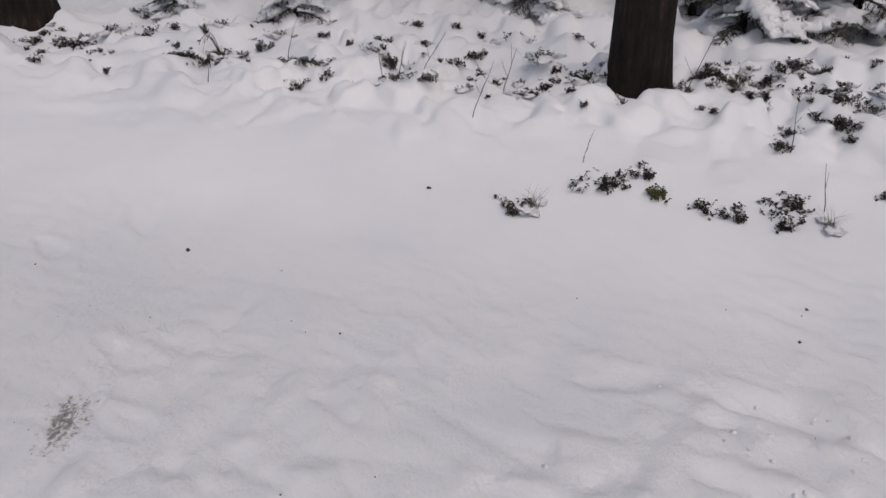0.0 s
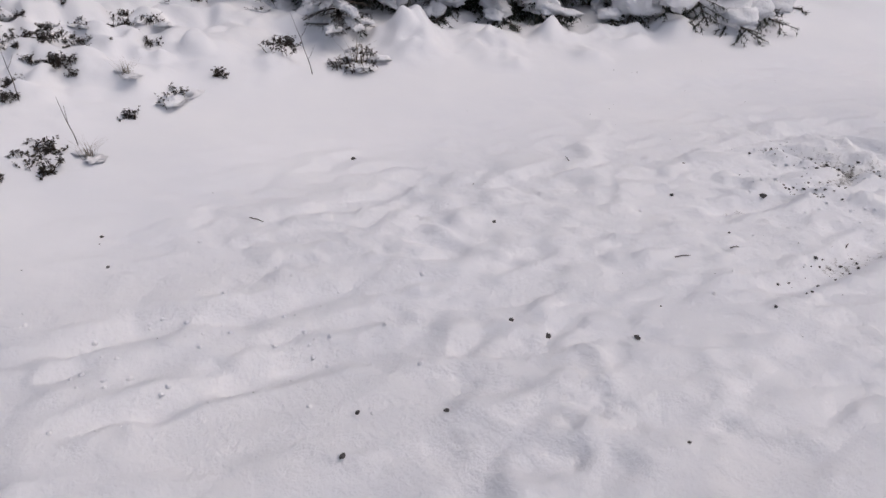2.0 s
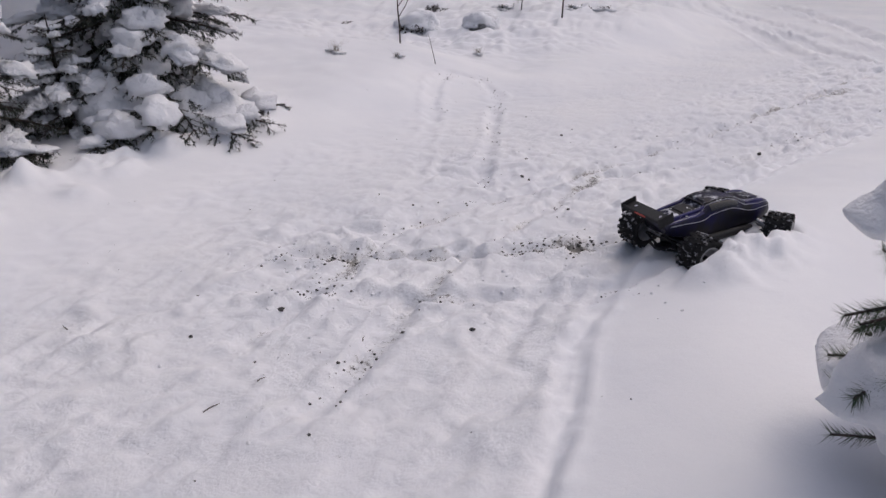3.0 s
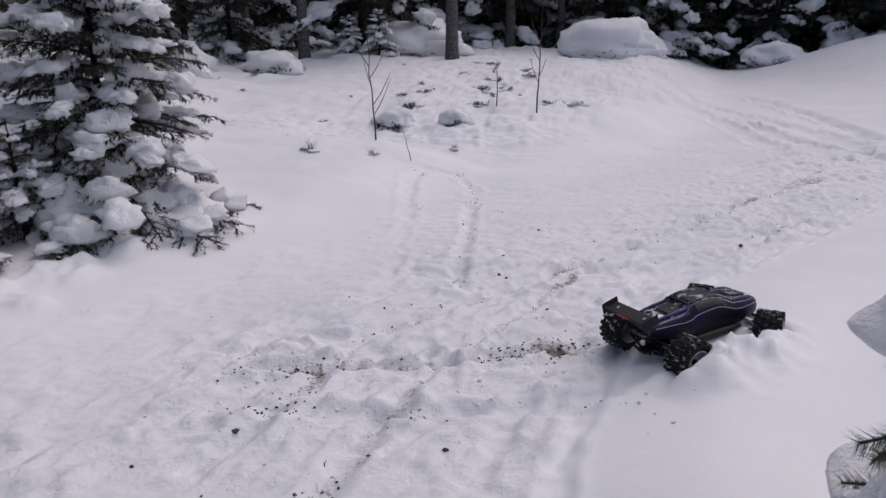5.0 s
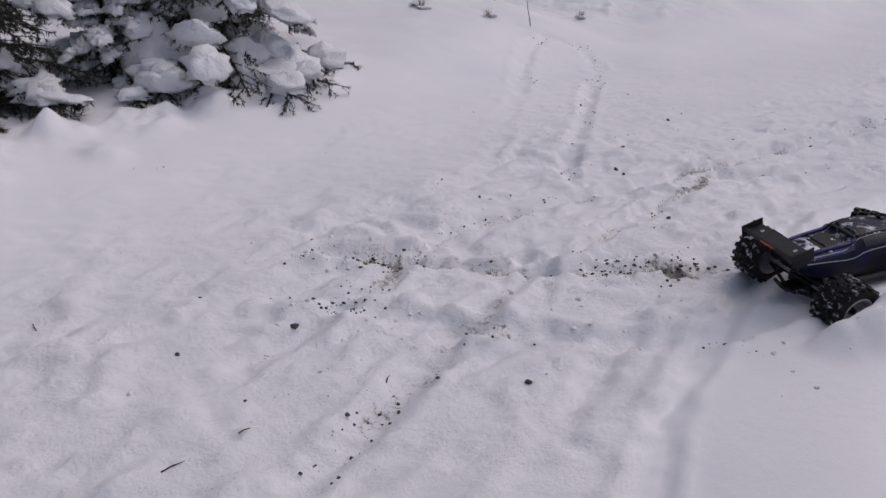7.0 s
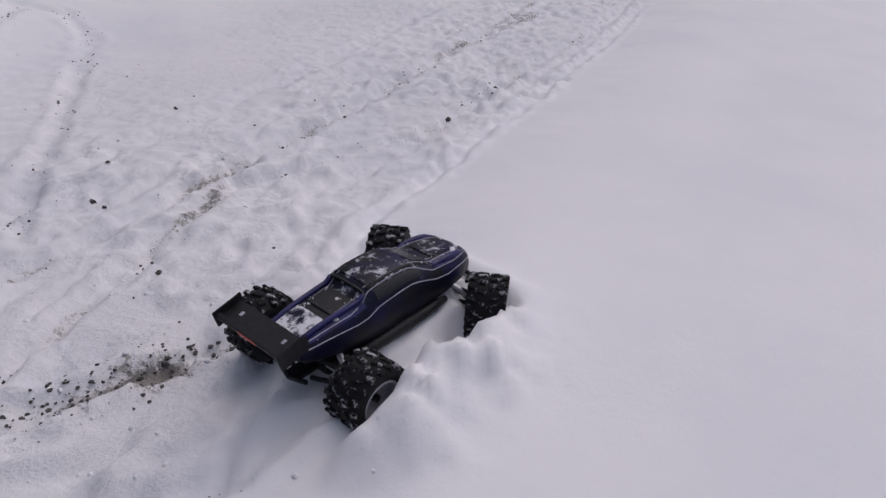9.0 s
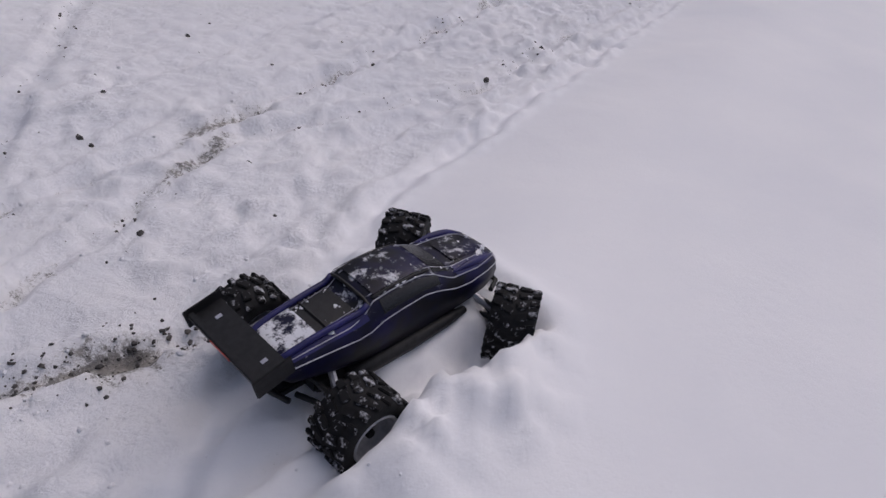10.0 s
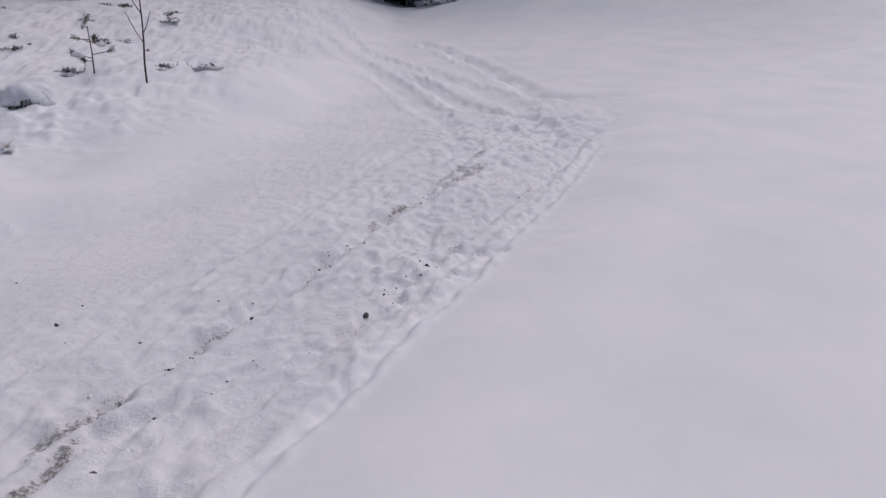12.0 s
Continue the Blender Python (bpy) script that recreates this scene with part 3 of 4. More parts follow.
    part("chassis", join(box(-0.22, 0.22, -0.055, 0.055, 0.08, 0.125, 0.008), box(-0.15, 0.14, -0.085, 0.085, 0.09, 0.135, 0.01)), PLASTIC, t)
    part("front_bumper", join(tube([(0.265, -0.07, 0.115), (0.305, -0.05, 0.11), (0.315, 0, 0.11), (0.305, 0.05, 0.11), (0.265, 0.07, 0.115)], [0.006] * 5, 8), box(0.19, 0.305, -0.02, 0.02, 0.09, 0.115, 0.004)), PLASTIC, t)
    part("rear_bumper", join(box(-0.285, -0.19, -0.02, 0.02, 0.085, 0.105, 0.004), tube([(-0.275, -0.045, 0.098), (-0.29, 0, 0.098), (-0.275, 0.045, 0.098)], [0.006] * 3, 8)), PLASTIC, t)
    # wing on two struts
    wing = part("rear_wing", moved(join(box(-0.031, 0.031, -0.108, 0.108, -0.0022, 0.0022, 0.0015), box(-0.037, -0.024, -0.108, 0.108, 0.0, 0.013, 0.002)), pose(-0.345, 0, 0.266, 0, -14, 0)), PLASTIC, t)
    for s in (-1, 1):
        part("wing_endplate", moved(box(-0.042, 0.036, s * 0.108 - 0.002, s * 0.108 + 0.002, -0.022, 0.022, 0.0018), pose(-0.345, 0, 0.266, 0, -14, 0)), PLASTIC, wing)
        part("wing_strut", join(tube([(-0.25, s * 0.03, 0.19), (-0.31, s * 0.03, 0.225), (-0.34, s * 0.03, 0.268)], [0.006, 0.005, 0.004], 6)), PLASTIC, wing)
        part("wing_print", moved(box(-0.002, 0.010, s * 0.07 - 0.004, s * 0.07 + 0.004, 0.0024, 0.003), pose(-0.345, 0, 0.266, 0, -14, 0)), STRIPE, wing, "pale print on the wing")
    part("wing_print", moved(box(-0.0382, -0.0372, -0.03, 0.03, 0.003, 0.011), pose(-0.345, 0, 0.266, 0, -14, 0)), RED, wing, "red print along the trailing edge")
    # wheels and suspension
    tyre_me = mesh_of("tyre", tyre_geo(r, w), RUBBER, True)
    lug_me = mesh_of("tread", lugs_geo(r, w), TREAD)
    rim_me = mesh_of("rim", rim_geo(r, w), RIM, True)
    hub_me = mesh_of("hub_nut", tube([(0, w * 0.17, 0), (0, w * 0.34, 0)], [0.011, 0.009], 6), PLASTIC)
    for fx in (-1, 1):
        for s in (-1, 1):
            wheel = new("wheel", tyre_me)
            wheel.parent = t
            steer = 32 if fx > 0 else 0
            wheel.matrix_basis = pose(fx * BASE / 2, s * TRACK / 2, axle, 0, random.uniform(0, 40), steer + (0 if s > 0 else 180))
            for nm, dta, lab in (("tread", lug_me, "lugged tread packed with snow"), ("rim", rim_me, "pale grey rim"), ("hub_nut", hub_me, "")):
                o = new(nm, dta)
                o.parent = wheel
                if lab:
                    tagged(o, lab)
            x = fx * BASE / 2
            part("lower_arm", join(tube([(x - 0.035, s * 0.03, 0.088), (x, s * 0.135, 0.1)], [0.006, 0.006], 6), tube([(x + 0.035, s * 0.03, 0.088), (x, s * 0.135, 0.1)], [0.006, 0.006], 6)), PLASTIC, t)
            part("upper_arm", tube([(x - 0.02, s * 0.035, 0.14), (x, s * 0.135, 0.128)], [0.005, 0.005], 6), PLASTIC, t)
            part("drive_shaft", tube([(x, s * 0.02, axle), (x, s * 0.15, axle)], [0.005, 0.005], 8), STEEL, t, "steel drive shaft")
            part("shock_absorber", join(tube([(x - 0.03 * fx, s * 0.045, 0.155), (x, s * 0.12, 0.118)], [0.008, 0.008], 8), tube([(x, s * 0.11, 0.122), (x, s * 0.14, 0.105)], [0.0035, 0.0035], 6)), STEEL, t, "grey shock absorber")
    t.matrix_basis = CAR @ pose(-0.01, 0, 0.022, 0, -3.0, 0)
    return t


monster_truck()


# ---------- trees and shrubs ----------
def needles_on(p0, p1, rng, length, width, gap, out, full=True):
    way = (p1 - p0)
    span = way.length
    if span < 1e-4:
        return
    way = way / span
    side = way.cross(Vector((0, 0, 1)))
    side = side.normalized() if side.length > 0.05 else Vector((1, 0, 0))
    up = side.cross(way)
    verts, faces = out
    for k in range(max(2, int(span / gap))):
        base = p0 + way * (span * rng.random())
        a = rng.uniform(-0.5, math.pi + 0.5) if not full else rng.uniform(0, 2 * math.pi)
        d = (way * rng.uniform(0.5, 0.9) + (side * math.cos(a) + up * math.sin(a)) * 0.8).normalized()
        c = d.cross(up if abs(d.dot(up)) < 0.9 else side).normalized() * width
        i = len(verts)
        verts.extend((base - c, base + c, base + d * length * rng.uniform(0.7, 1.15)))
        faces.append((i, i + 1, i + 2))


def spruce(label, tall, spread, seed, boughs=6, whorls=9, needle=0.02, width=0.0016, gap=0.006, low=0.06, snow=1.0, split=True, group="", detail=1.0, clear=0.0, category="spruce"):
    rng = random.Random(seed)
    t = thing("spruce_tree", label, category, group)
    lean = [Vector((rng.uniform(-1, 1), rng.uniform(-1, 1), 0)) * 0.012 * tall * k for k in (0, 0.5, 1)]
    stem = [Vector((0, 0, -0.1))] + [lean[0].lerp(lean[2], k / 6) + Vector((0, 0, tall * k / 6)) for k in range(7)]
    thick = 0.012 + tall * 0.011
    part("trunk", tube(stem, [thick * (1.1 - 0.95 * k / 7) for k in range(8)], 9), BARK, t, smooth=True)
    limbs, leaf, heaps = [], ([], []), []
    for wv in range(whorls):
        f0 = clear + (1 - clear) * (low + (0.96 - low) * (wv + rng.uniform(-0.2, 0.2)) / whorls)
        for bnum in range(boughs):
            if split:
                limbs, leaf, heaps = [], ([], []), []
            f = min(0.97, max(0.02, f0 + rng.uniform(-0.45, 0.45) * (1 - clear) / whorls))
            az = 2 * math.pi * (bnum + 0.5 * (wv % 2) + rng.uniform(-0.3, 0.3)) / boughs
            g = (f - clear) / (1 - clear)
            reach = spread * (1 - g) ** 0.75 * rng.uniform(0.72, 1.08) + 0.03 * tall * (1 - clear)
            root = stem[1].lerp(stem[7], f)
            d = Vector((math.cos(az), math.sin(az), 0))
            rise = 0.45 * g + rng.uniform(-0.05, 0.1)
            drop = rng.uniform(0.25, 0.55) * (1 - 0.8 * g)
            pts = []
            for k in range(6):
                s = k / 5
                p = root + d * reach * s + Vector((0, 0, reach * (rise * s - drop * s * s)))
                pts.append(Vector((p.x, p.y, max(p.z, 0.012 * tall))))
            limbs.append(tube(pts, [0.3 * thick * (1 - 0.8 * k / 5) * (1 - 0.5 * g) + 0.0012 for k in range(6)], 4, False))
            across = Vector((-d.y, d.x, 0))
            shoots = max(3, int(8 * detail * (0.4 + reach / spread)))
            for k in range(shoots):
                s = 0.08 + 0.92 * (k + rng.random()) / shoots
                at = min(4, int(s * 5))
                p = pts[at].lerp(pts[at + 1], s * 5 - at)
                for sg in (-1, 1):
                    ln = reach * rng.uniform(0.22, 0.42) * (1.15 - s * 0.75)
                    q = p + (d * 0.75 + across * sg * rng.uniform(0.6, 1.0)).normalized() * ln + Vector((0, 0, -ln * rng.uniform(0.05, 0.5)))
                    limbs.append(tube([p, q], [0.0025, 0.0012], 3, False))
                    needles_on(p, q, rng, needle, width, gap, leaf)
                    if detail > 0.8:
                        m_ = p.lerp(q, 0.55)
                        for sg2 in (-1, 1):
                            q2 = m_ + ((q - p).normalized() + across * sg2 * 0.7 + d * 0.4).normalized() * ln * 0.45 + Vector((0, 0, -ln * 0.12))
                            needles_on(m_, q2, rng, needle, width, gap, leaf)
            for k in range(5):
                needles_on(pts[k], pts[k + 1], rng, needle, width, gap * 0.5, leaf)
            if snow and rng.random() < 0.4 + 0.4 * snow:
                count = max(2, int(9 * snow))
                for k in range(count):
                    s = 0.22 + 0.74 * (k + rng.random() * 0.9) / count
                    at = min(4, int(s * 5))
                    p = pts[at].lerp(pts[at + 1], s * 5 - at)
                    slope = math.degrees(math.atan2(pts[at].z - pts[at + 1].z, reach / 5))
                    wide = reach * (0.22 - 0.10 * s) * rng.uniform(0.5, 1.35) + 0.012
                    heaps.append(blob(p + across * rng.uniform(-0.4, 0.4) * wide + Vector((0, 0, wide * 0.16)), (reach * 0.12 * rng.uniform(0.5, 1.6), wide * rng.uniform(0.6, 1.1), wide * rng.uniform(0.35, 0.7)), math.degrees(az) + rng.uniform(-30, 30), slope, 0.28, rng.random() * 90, 12, 18))
            if split:
                bough = part("bough", join(*limbs), TWIG, t)
                part("needles", leaf, NEEDLE, bough)
                if heaps:
                    part("snow_pad", join(*heaps), SNOW, bough, "pad of snow on the bough", True)["kind"] = "stuff"
    if not split:
        tagged(part("bough_mass", join(*limbs), TWIG, t), kind="stuff")
        tagged(part("needles", leaf, NEEDLE, t), "dark green needles", kind="stuff")
        tagged(part("snow_load", join(*heaps), SNOW, t, "", True), "pads of snow on the boughs", kind="stuff")
    return t


def placed(t, x, y, turn=0, sink=0.0, scale=1.0, z=None):
    t.matrix_basis = pose(x, y, (height(x, y) if z is None else z) - sink, 0, 0, turn) @ Matrix.Scale(scale, 4)
    return t


near = spruce("young dark green spruce bent under thick pads of snow", 2.0, 0.9, 5, boughs=8, whorls=15, snow=0.5, gap=0.005, width=0.0036, needle=0.026, low=0.03)
placed(near, -2.5, 4.55, 20)
second = spruce("low young spruce half buried in snow beside the track", 1.5, 0.78, 9, boughs=8, whorls=12, snow=0.5, gap=0.005, width=0.0036, needle=0.026, low=0.015)
placed(second, -3.05, 3.3, 60)
third = copy_thing(second, pose(-3.55, 2.55, height(-3.55, 2.55), 0, 0, 200))
fourth = copy_thing(second, pose(-4.7, 7.2, height(-4.7, 7.2), 0, 0, 310))
small = spruce("small spruce sapling powdered with snow", 0.75, 0.34, 12, boughs=6, whorls=7, snow=1.0, gap=0.005, group="small spruces")
placed(small, -2.8, 2.1, 0, scale=0.55)
for x, y, s, turn in [(-2.62, 3.93, 0.95, 30), (-4.15, -3.25, 0.7, 40), (-4.3, -2.45, 0.8, 100), (-4.6, 17.4, 1.5, 10), (-5.4, 17.6, 1.3, 70), (-4.4, 0.45, 1.2, 200), (-4.6, 1.1, 1.5, 250), (-4.1, 1.75, 1.1, 300), (-5.0, -0.9, 1.2, 20), (-5.4, 0.2, 1.6, 120)]:
    o = copy_thing(small, pose(x, y, height(x, y) - 0.02, 0, 0, turn))
    o.scale = (s, s, s)


def pine_trunk(x, y, radius, tall, seed, label, bark, lean=(0, 0)):
    rng = random.Random(seed)
    t = thing("pine_tree", label, "pine tree", "tree trunks")
    verts, faces = [], []
    rings, sides = 40, 28
    for i in range(rings + 1):
        s = i / rings
        zz = tall * s ** 1.6
        flare = 1 + 0.35 * math.exp(-zz / 0.18)
        for k in range(sides):
            a = 2 * math.pi * k / sides
            q = Vector((math.cos(a), math.sin(a), zz * 1.2))
            rr = radius * flare * (1 - 0.5 * s) * (1 + 0.05 * noise.noise(q * 3 + Vector((seed, 0, 0))) + 0.05 * noise.noise(Vector((q.x * 8, q.y * 8, zz * 3))))
            verts.append(Vector((rr * math.cos(a) + lean[0] * zz, rr * math.sin(a) + lean[1] * zz, zz - 0.15)))
    for i in range(rings):
        for k in range(sides):
            a, c = i * sides + k, i * sides + (k + 1) % sides
            faces.append((a, c, c + sides, a + sides))
    part("trunk", (verts, faces), bark, t, smooth=True)
    limbs, leaf = [], ([], [])
    for k in range(16):
        zz = tall * rng.uniform(0.62, 0.98)
        az = rng.uniform(0, 6.28)
        reach = rng.uniform(0.6, 1.6) * (1.35 - zz / tall)
        p0 = Vector((lean[0] * zz, lean[1] * zz, zz))
        p1 = p0 + Vector((math.cos(az) * reach, math.sin(az) * reach, reach * 0.3))
        part("limb", tube([p0, p1], [radius * 0.16, radius * 0.04], 5), bark, t)
        for j in range(16):
            q = p0.lerp(p1, rng.uniform(0.4, 1.0))
            e = q + Vector((rng.uniform(-1, 1), rng.uniform(-1, 1), rng.uniform(-0.2, 0.8))) * 0.35
            needles_on(q, e, rng, 0.12, 0.012, 0.02, leaf)
    part("crown", leaf, NEEDLE, t, "dark pine crown high above")
    t.matrix_basis = pose(x, y, height(x, y))
    return t


pine_trunk(-3.36, -0.13, 0.155, 11, 3, "tall pine with dark rough bark standing on the snowy bank", BARK, (0.015, 0.0))
pine_trunk(-3.78, -4.16, 0.18, 12, 4, "thick dark pine trunk at the wood's edge", BARK)
pine_trunk(-4.8, -2.12, 0.11, 9, 6, "dark pine trunk among snowy shrubs", BARK)
for x, y, rad, seed in [(-6.3, 17.0, 0.14, 21), (-3.0, 17.9, 0.16, 22), (-2.3, 23.0, 0.17, 23), (-0.9, 24.0, 0.14, 24), (8.4, 23.6, 0.16, 25), (-8.5, 18.5, 0.15, 26), (2.5, 25.5, 0.2, 27), (-4.6, 24.0, 0.15, 28), (5.2, 26.0, 0.18, 29)]:
    pine_trunk(x, y, rad, 8, seed, "slender trunk with pale lichen, snow clinging to one side", BARK_GREY)

far_tree = spruce("tall dark spruce of the far forest, snow on its boughs", 7.5, 1.5, 31, boughs=7, whorls=16, needle=0.13, width=0.016, gap=0.018, low=0.02, snow=0.4, split=False, detail=0.5, group="far spruces", category="spruce")
placed(far_tree, -9.0, 21.5, 0)
far_tall = spruce("tall spruce with a bare lower trunk in the forest", 10, 1.7, 33, boughs=7, whorls=14, needle=0.14, width=0.016, gap=0.018, low=0.02, snow=0.4, split=False, detail=0.5, group="far spruces", clear=0.12, category="spruce")
placed(far_tall, 0.6, 24.5, 0)
rng = random.Random(77)
spots = [(-7.8 + 1.5 * k + rng.uniform(-0.5, 0.5), 23.6 + rng.uniform(-0.8, 1.6) + (1.5 if 4 < -7.8 + 1.5 * k < 11 else 0)) for k in range(18)]
spots += [(-13 + 1.25 * k + rng.uniform(-0.4, 0.4), 27.3 + rng.uniform(-0.7, 0.9)) for k in range(26)] + [(-15 + 1.3 * k + rng.uniform(-0.4, 0.4), 30.2 + rng.uniform(-0.7, 0.9)) for k in range(28)]
for k in range(1500):
    x, y = rng.uniform(-30, 34), rng.uniform(-24, 40)
    d_l = float(along(np.array([x]), np.array([y]), BANK)[0][0])
    d_r = -float(along(np.array([x]), np.array([y]), EDGE)[0][0])
    ok = (d_l > 4.8 and y < 12) or (d_l > 8 and y > 12) or (d_r > 24 and y < 18) or y > 25
    if ok and all(math.hypot(x - a, y - c) > 1.6 for a, c in spots) and len(spots) < 185:
        spots.append((x, y))
for i, (x, y) in enumerate(spots):
    o = copy_thing(far_tree if i % 2 else far_tall, pose(x, y, float(ground_height(np.array([x]), np.array([y]))[0]) - 0.1, 0, 0, rng.uniform(0, 360)))
    s = rng.uniform(0.7, 1.3)
    o.scale = (s, s, s)


def dwarf_shrub(seed, size, leaves, label, leaf_mat=LEAF, capped=True):
    """Heather or bilberry: fine stalks, small dark leaves and a cap of snow."""
    rng = random.Random(seed)
    t = thing("dwarf_shrub", label, "shrub", "dwarf shrubs on the bank")
    stalks, leaf, caps = [], ([], []), []
    for k in range(int(leaves / 5)):
        az, rr = rng.uniform(0, 6.28), size * math.sqrt(rng.random())
        cl = (int(k / 4) * 2.4, 0.9 * size * ((int(k / 4) * 0.37) % 1.0))
        p0 = Vector((math.cos(cl[0]) * cl[1] + math.cos(az) * rr * 0.28, math.sin(cl[0]) * cl[1] * 0.7 + math.sin(az) * rr * 0.28, -0.015))
        p1 = p0 + Vector((rng.uniform(-0.03, 0.03), rng.uniform(-0.03, 0.03), rng.uniform(0.015, 0.055)))
        stalks.append(tube([p0, p0.lerp(p1, 0.5) + Vector((0.004, 0.003, 0)), p1], [0.0014, 0.0012, 0.0008], 4, False))
        for j in range(7):
            c = p0.lerp(p1, rng.uniform(0.35, 1.05))
            d = Vector((rng.uniform(-1, 1), rng.uniform(-1, 1), rng.uniform(-0.3, 0.6))).normalized()
            s = d.cross(Vector((rng.uniform(-0.4, 0.4), rng.uniform(-0.4, 0.4), 1))).normalized()
            ln, wd = rng.uniform(0.009, 0.019), rng.uniform(0.0035, 0.007)
            i = len(leaf[0])
            leaf[0].extend((c, c + d * ln * 0.5 + s * wd, c + d * ln + Vector((0, 0, -0.002)), c + d * ln * 0.5 - s * wd))
            leaf[1].append((i, i + 1, i + 2, i + 3))
    if capped:
        for k in range(3):
            az, rr = rng.uniform(0, 6.28), size * rng.uniform(0.4, 1.1)
            caps.append(blob((math.cos(az) * rr, math.sin(az) * rr * 0.7, rng.uniform(-0.012, 0.008)), (size * rng.uniform(0.3, 0.65), size * rng.uniform(0.25, 0.5), rng.uniform(0.014, 0.024)), rng.uniform(0, 180), 0, 0.5, rng.random() * 50, 9, 14))
    part("undergrowth", join(*stalks), TWIG, t)["kind"] = "stuff"
    part("leaves", leaf, leaf_mat, t)["kind"] = "stuff"
    if capped:
        part("snow_cap", join(*caps), SNOW, t, "lumps of snow lying on the shrub", True)
    return t


kinds = [dwarf_shrub(100, 0.10, 190, "dark bilberry shrub poking through lumpy snow", LEAF, False), dwarf_shrub(101, 0.15, 330, "wide dark heather clump half covered with snow", LEAF, False),
         dwarf_shrub(102, 0.06, 90, "small sprig of dark leaves sticking out of the snow", LEAF, False), dwarf_shrub(103, 0.13, 150, "sparse heather under rounded lumps of snow")]
moss = dwarf_shrub(104, 0.045, 190, "tuft of green moss and leaves showing through snow", MOSS, False)
placed(moss, -2.34, 0.0)
spots_known = [(-2.16, -0.56, 0), (-2.36, -0.22, 1), (-2.44, -0.08, 0), (-2.28, 0.16, 2), (-2.24, 0.27, 0), (-2.34, 0.5, 1), (-2.2, 0.46, 2), (-2.93, 0.75, 1), (-2.47, 0.86, 2), (-2.62, 1.33, 2), (-2.55, 1.1, 3), (-2.5, 1.95, 1), (-2.62, 2.1, 3),
               (-3.3, -1.88, 0), (-3.15, -1.75, 2), (-3.58, -2.34, 0), (-3.28, -2.5, 1), (-3.5, -3.65, 1), (-3.3, -3.4, 0), (-3.65, -3.2, 0), (-3.4, -3.9, 3), (-3.3, 0.25, 1), (-3.2, 0.08, 0), (-3.35, -0.4, 0), (-3.5, 0.5, 1), (-3.7, 0.7, 3), (-3.45, -0.62, 3),
               (-3.9, -1.4, 0), (-4.2, -0.9, 3), (-4.4, 0.35, 1), (-4.6, -0.2, 1), (-2.75, 1.75, 1), (-2.9, 2.2, 1), (-1.72, 4.62, 2)]
used = set()
rng = random.Random(5)


def put(kind, x, y, s=1.0):
    m = pose(x, y, height(x, y), 0, 0, rng.uniform(0, 360))
    if kind in used:
        o = copy_thing(kinds[kind], m)
    else:
        o = kinds[kind]
        o.matrix_basis = m
        used.add(kind)
    o.scale = (s, s, s)


for x, y, k in spots_known:
    put(k, x, y)
patches = [(-3.25, -0.45, 0.25), (-3.3, 0.35, 0.22), (-3.5, 0.7, 0.3), (-3.5, -3.6, 0.3), (-3.3, -2.9, 0.35), (-3.6, -1.4, 0.4), (-3.1, 0.9, 0.25)]
for k in range(300):
    if k % 2:
        px, py, pr = patches[(k // 2) % len(patches)]
        x, y = px + rng.gauss(0, pr * 0.6), py + rng.gauss(0, pr)
    else:
        y = rng.uniform(-4.6, 2.4)
        x = -2.85 - abs(rng.gauss(0, 1.0)) - 0.25 * rng.random()
    put(rng.choice((0, 1, 2, 2, 2, 2, 3)), x, y, rng.uniform(0.25, 0.95))
for k in range(36):
    x, y = rng.uniform(-8, 0.6), rng.uniform(9.5, 20)
    put(rng.choice((1, 3, 2)), x, y, rng.uniform(0.7, 1.7))


def sapling(label, tall, seed, forks=4, spread=0.35, name="sapling", group="bare saplings", thick=0.004):
    rng = random.Random(seed)
    t = thing(name, label, "sapling", group)
    pts = [Vector((0, 0, -0.03))]
    bend = Vector((rng.uniform(-1, 1), rng.uniform(-1, 1), 0)) * 0.06
    for k in range(1, 8):
        pts.append(Vector((bend.x * k / 3 + rng.uniform(-0.01, 0.01) * tall, bend.y * k / 3 + rng.uniform(-0.01, 0.01) * tall, tall * k / 7)))
    part("stem", tube(pts, [thick * (1 - 0.75 * k / 7) for k in range(8)], 6), TWIG, t, smooth=True)
    for k in range(forks):
        s = 0.2 + 0.6 * (k + rng.random() * 0.7) / forks
        i = min(6, int(s * 7))
        p = pts[i].lerp(pts[i + 1], s * 7 - i)
        az = rng.uniform(0, 6.28)
        ln = tall * spread * rng.uniform(0.6, 1.2)
        q = [p + Vector((math.cos(az) * ln * 0.5 * u ** 0.8, math.sin(az) * ln * 0.5 * u ** 0.8, ln * 0.85 * u)) for u in (0, 0.33, 0.66, 1)]
        part("twig", tube(q, [thick * 0.5, thick * 0.42, thick * 0.33, thick * 0.2], 5), TWIG, t)
    return t


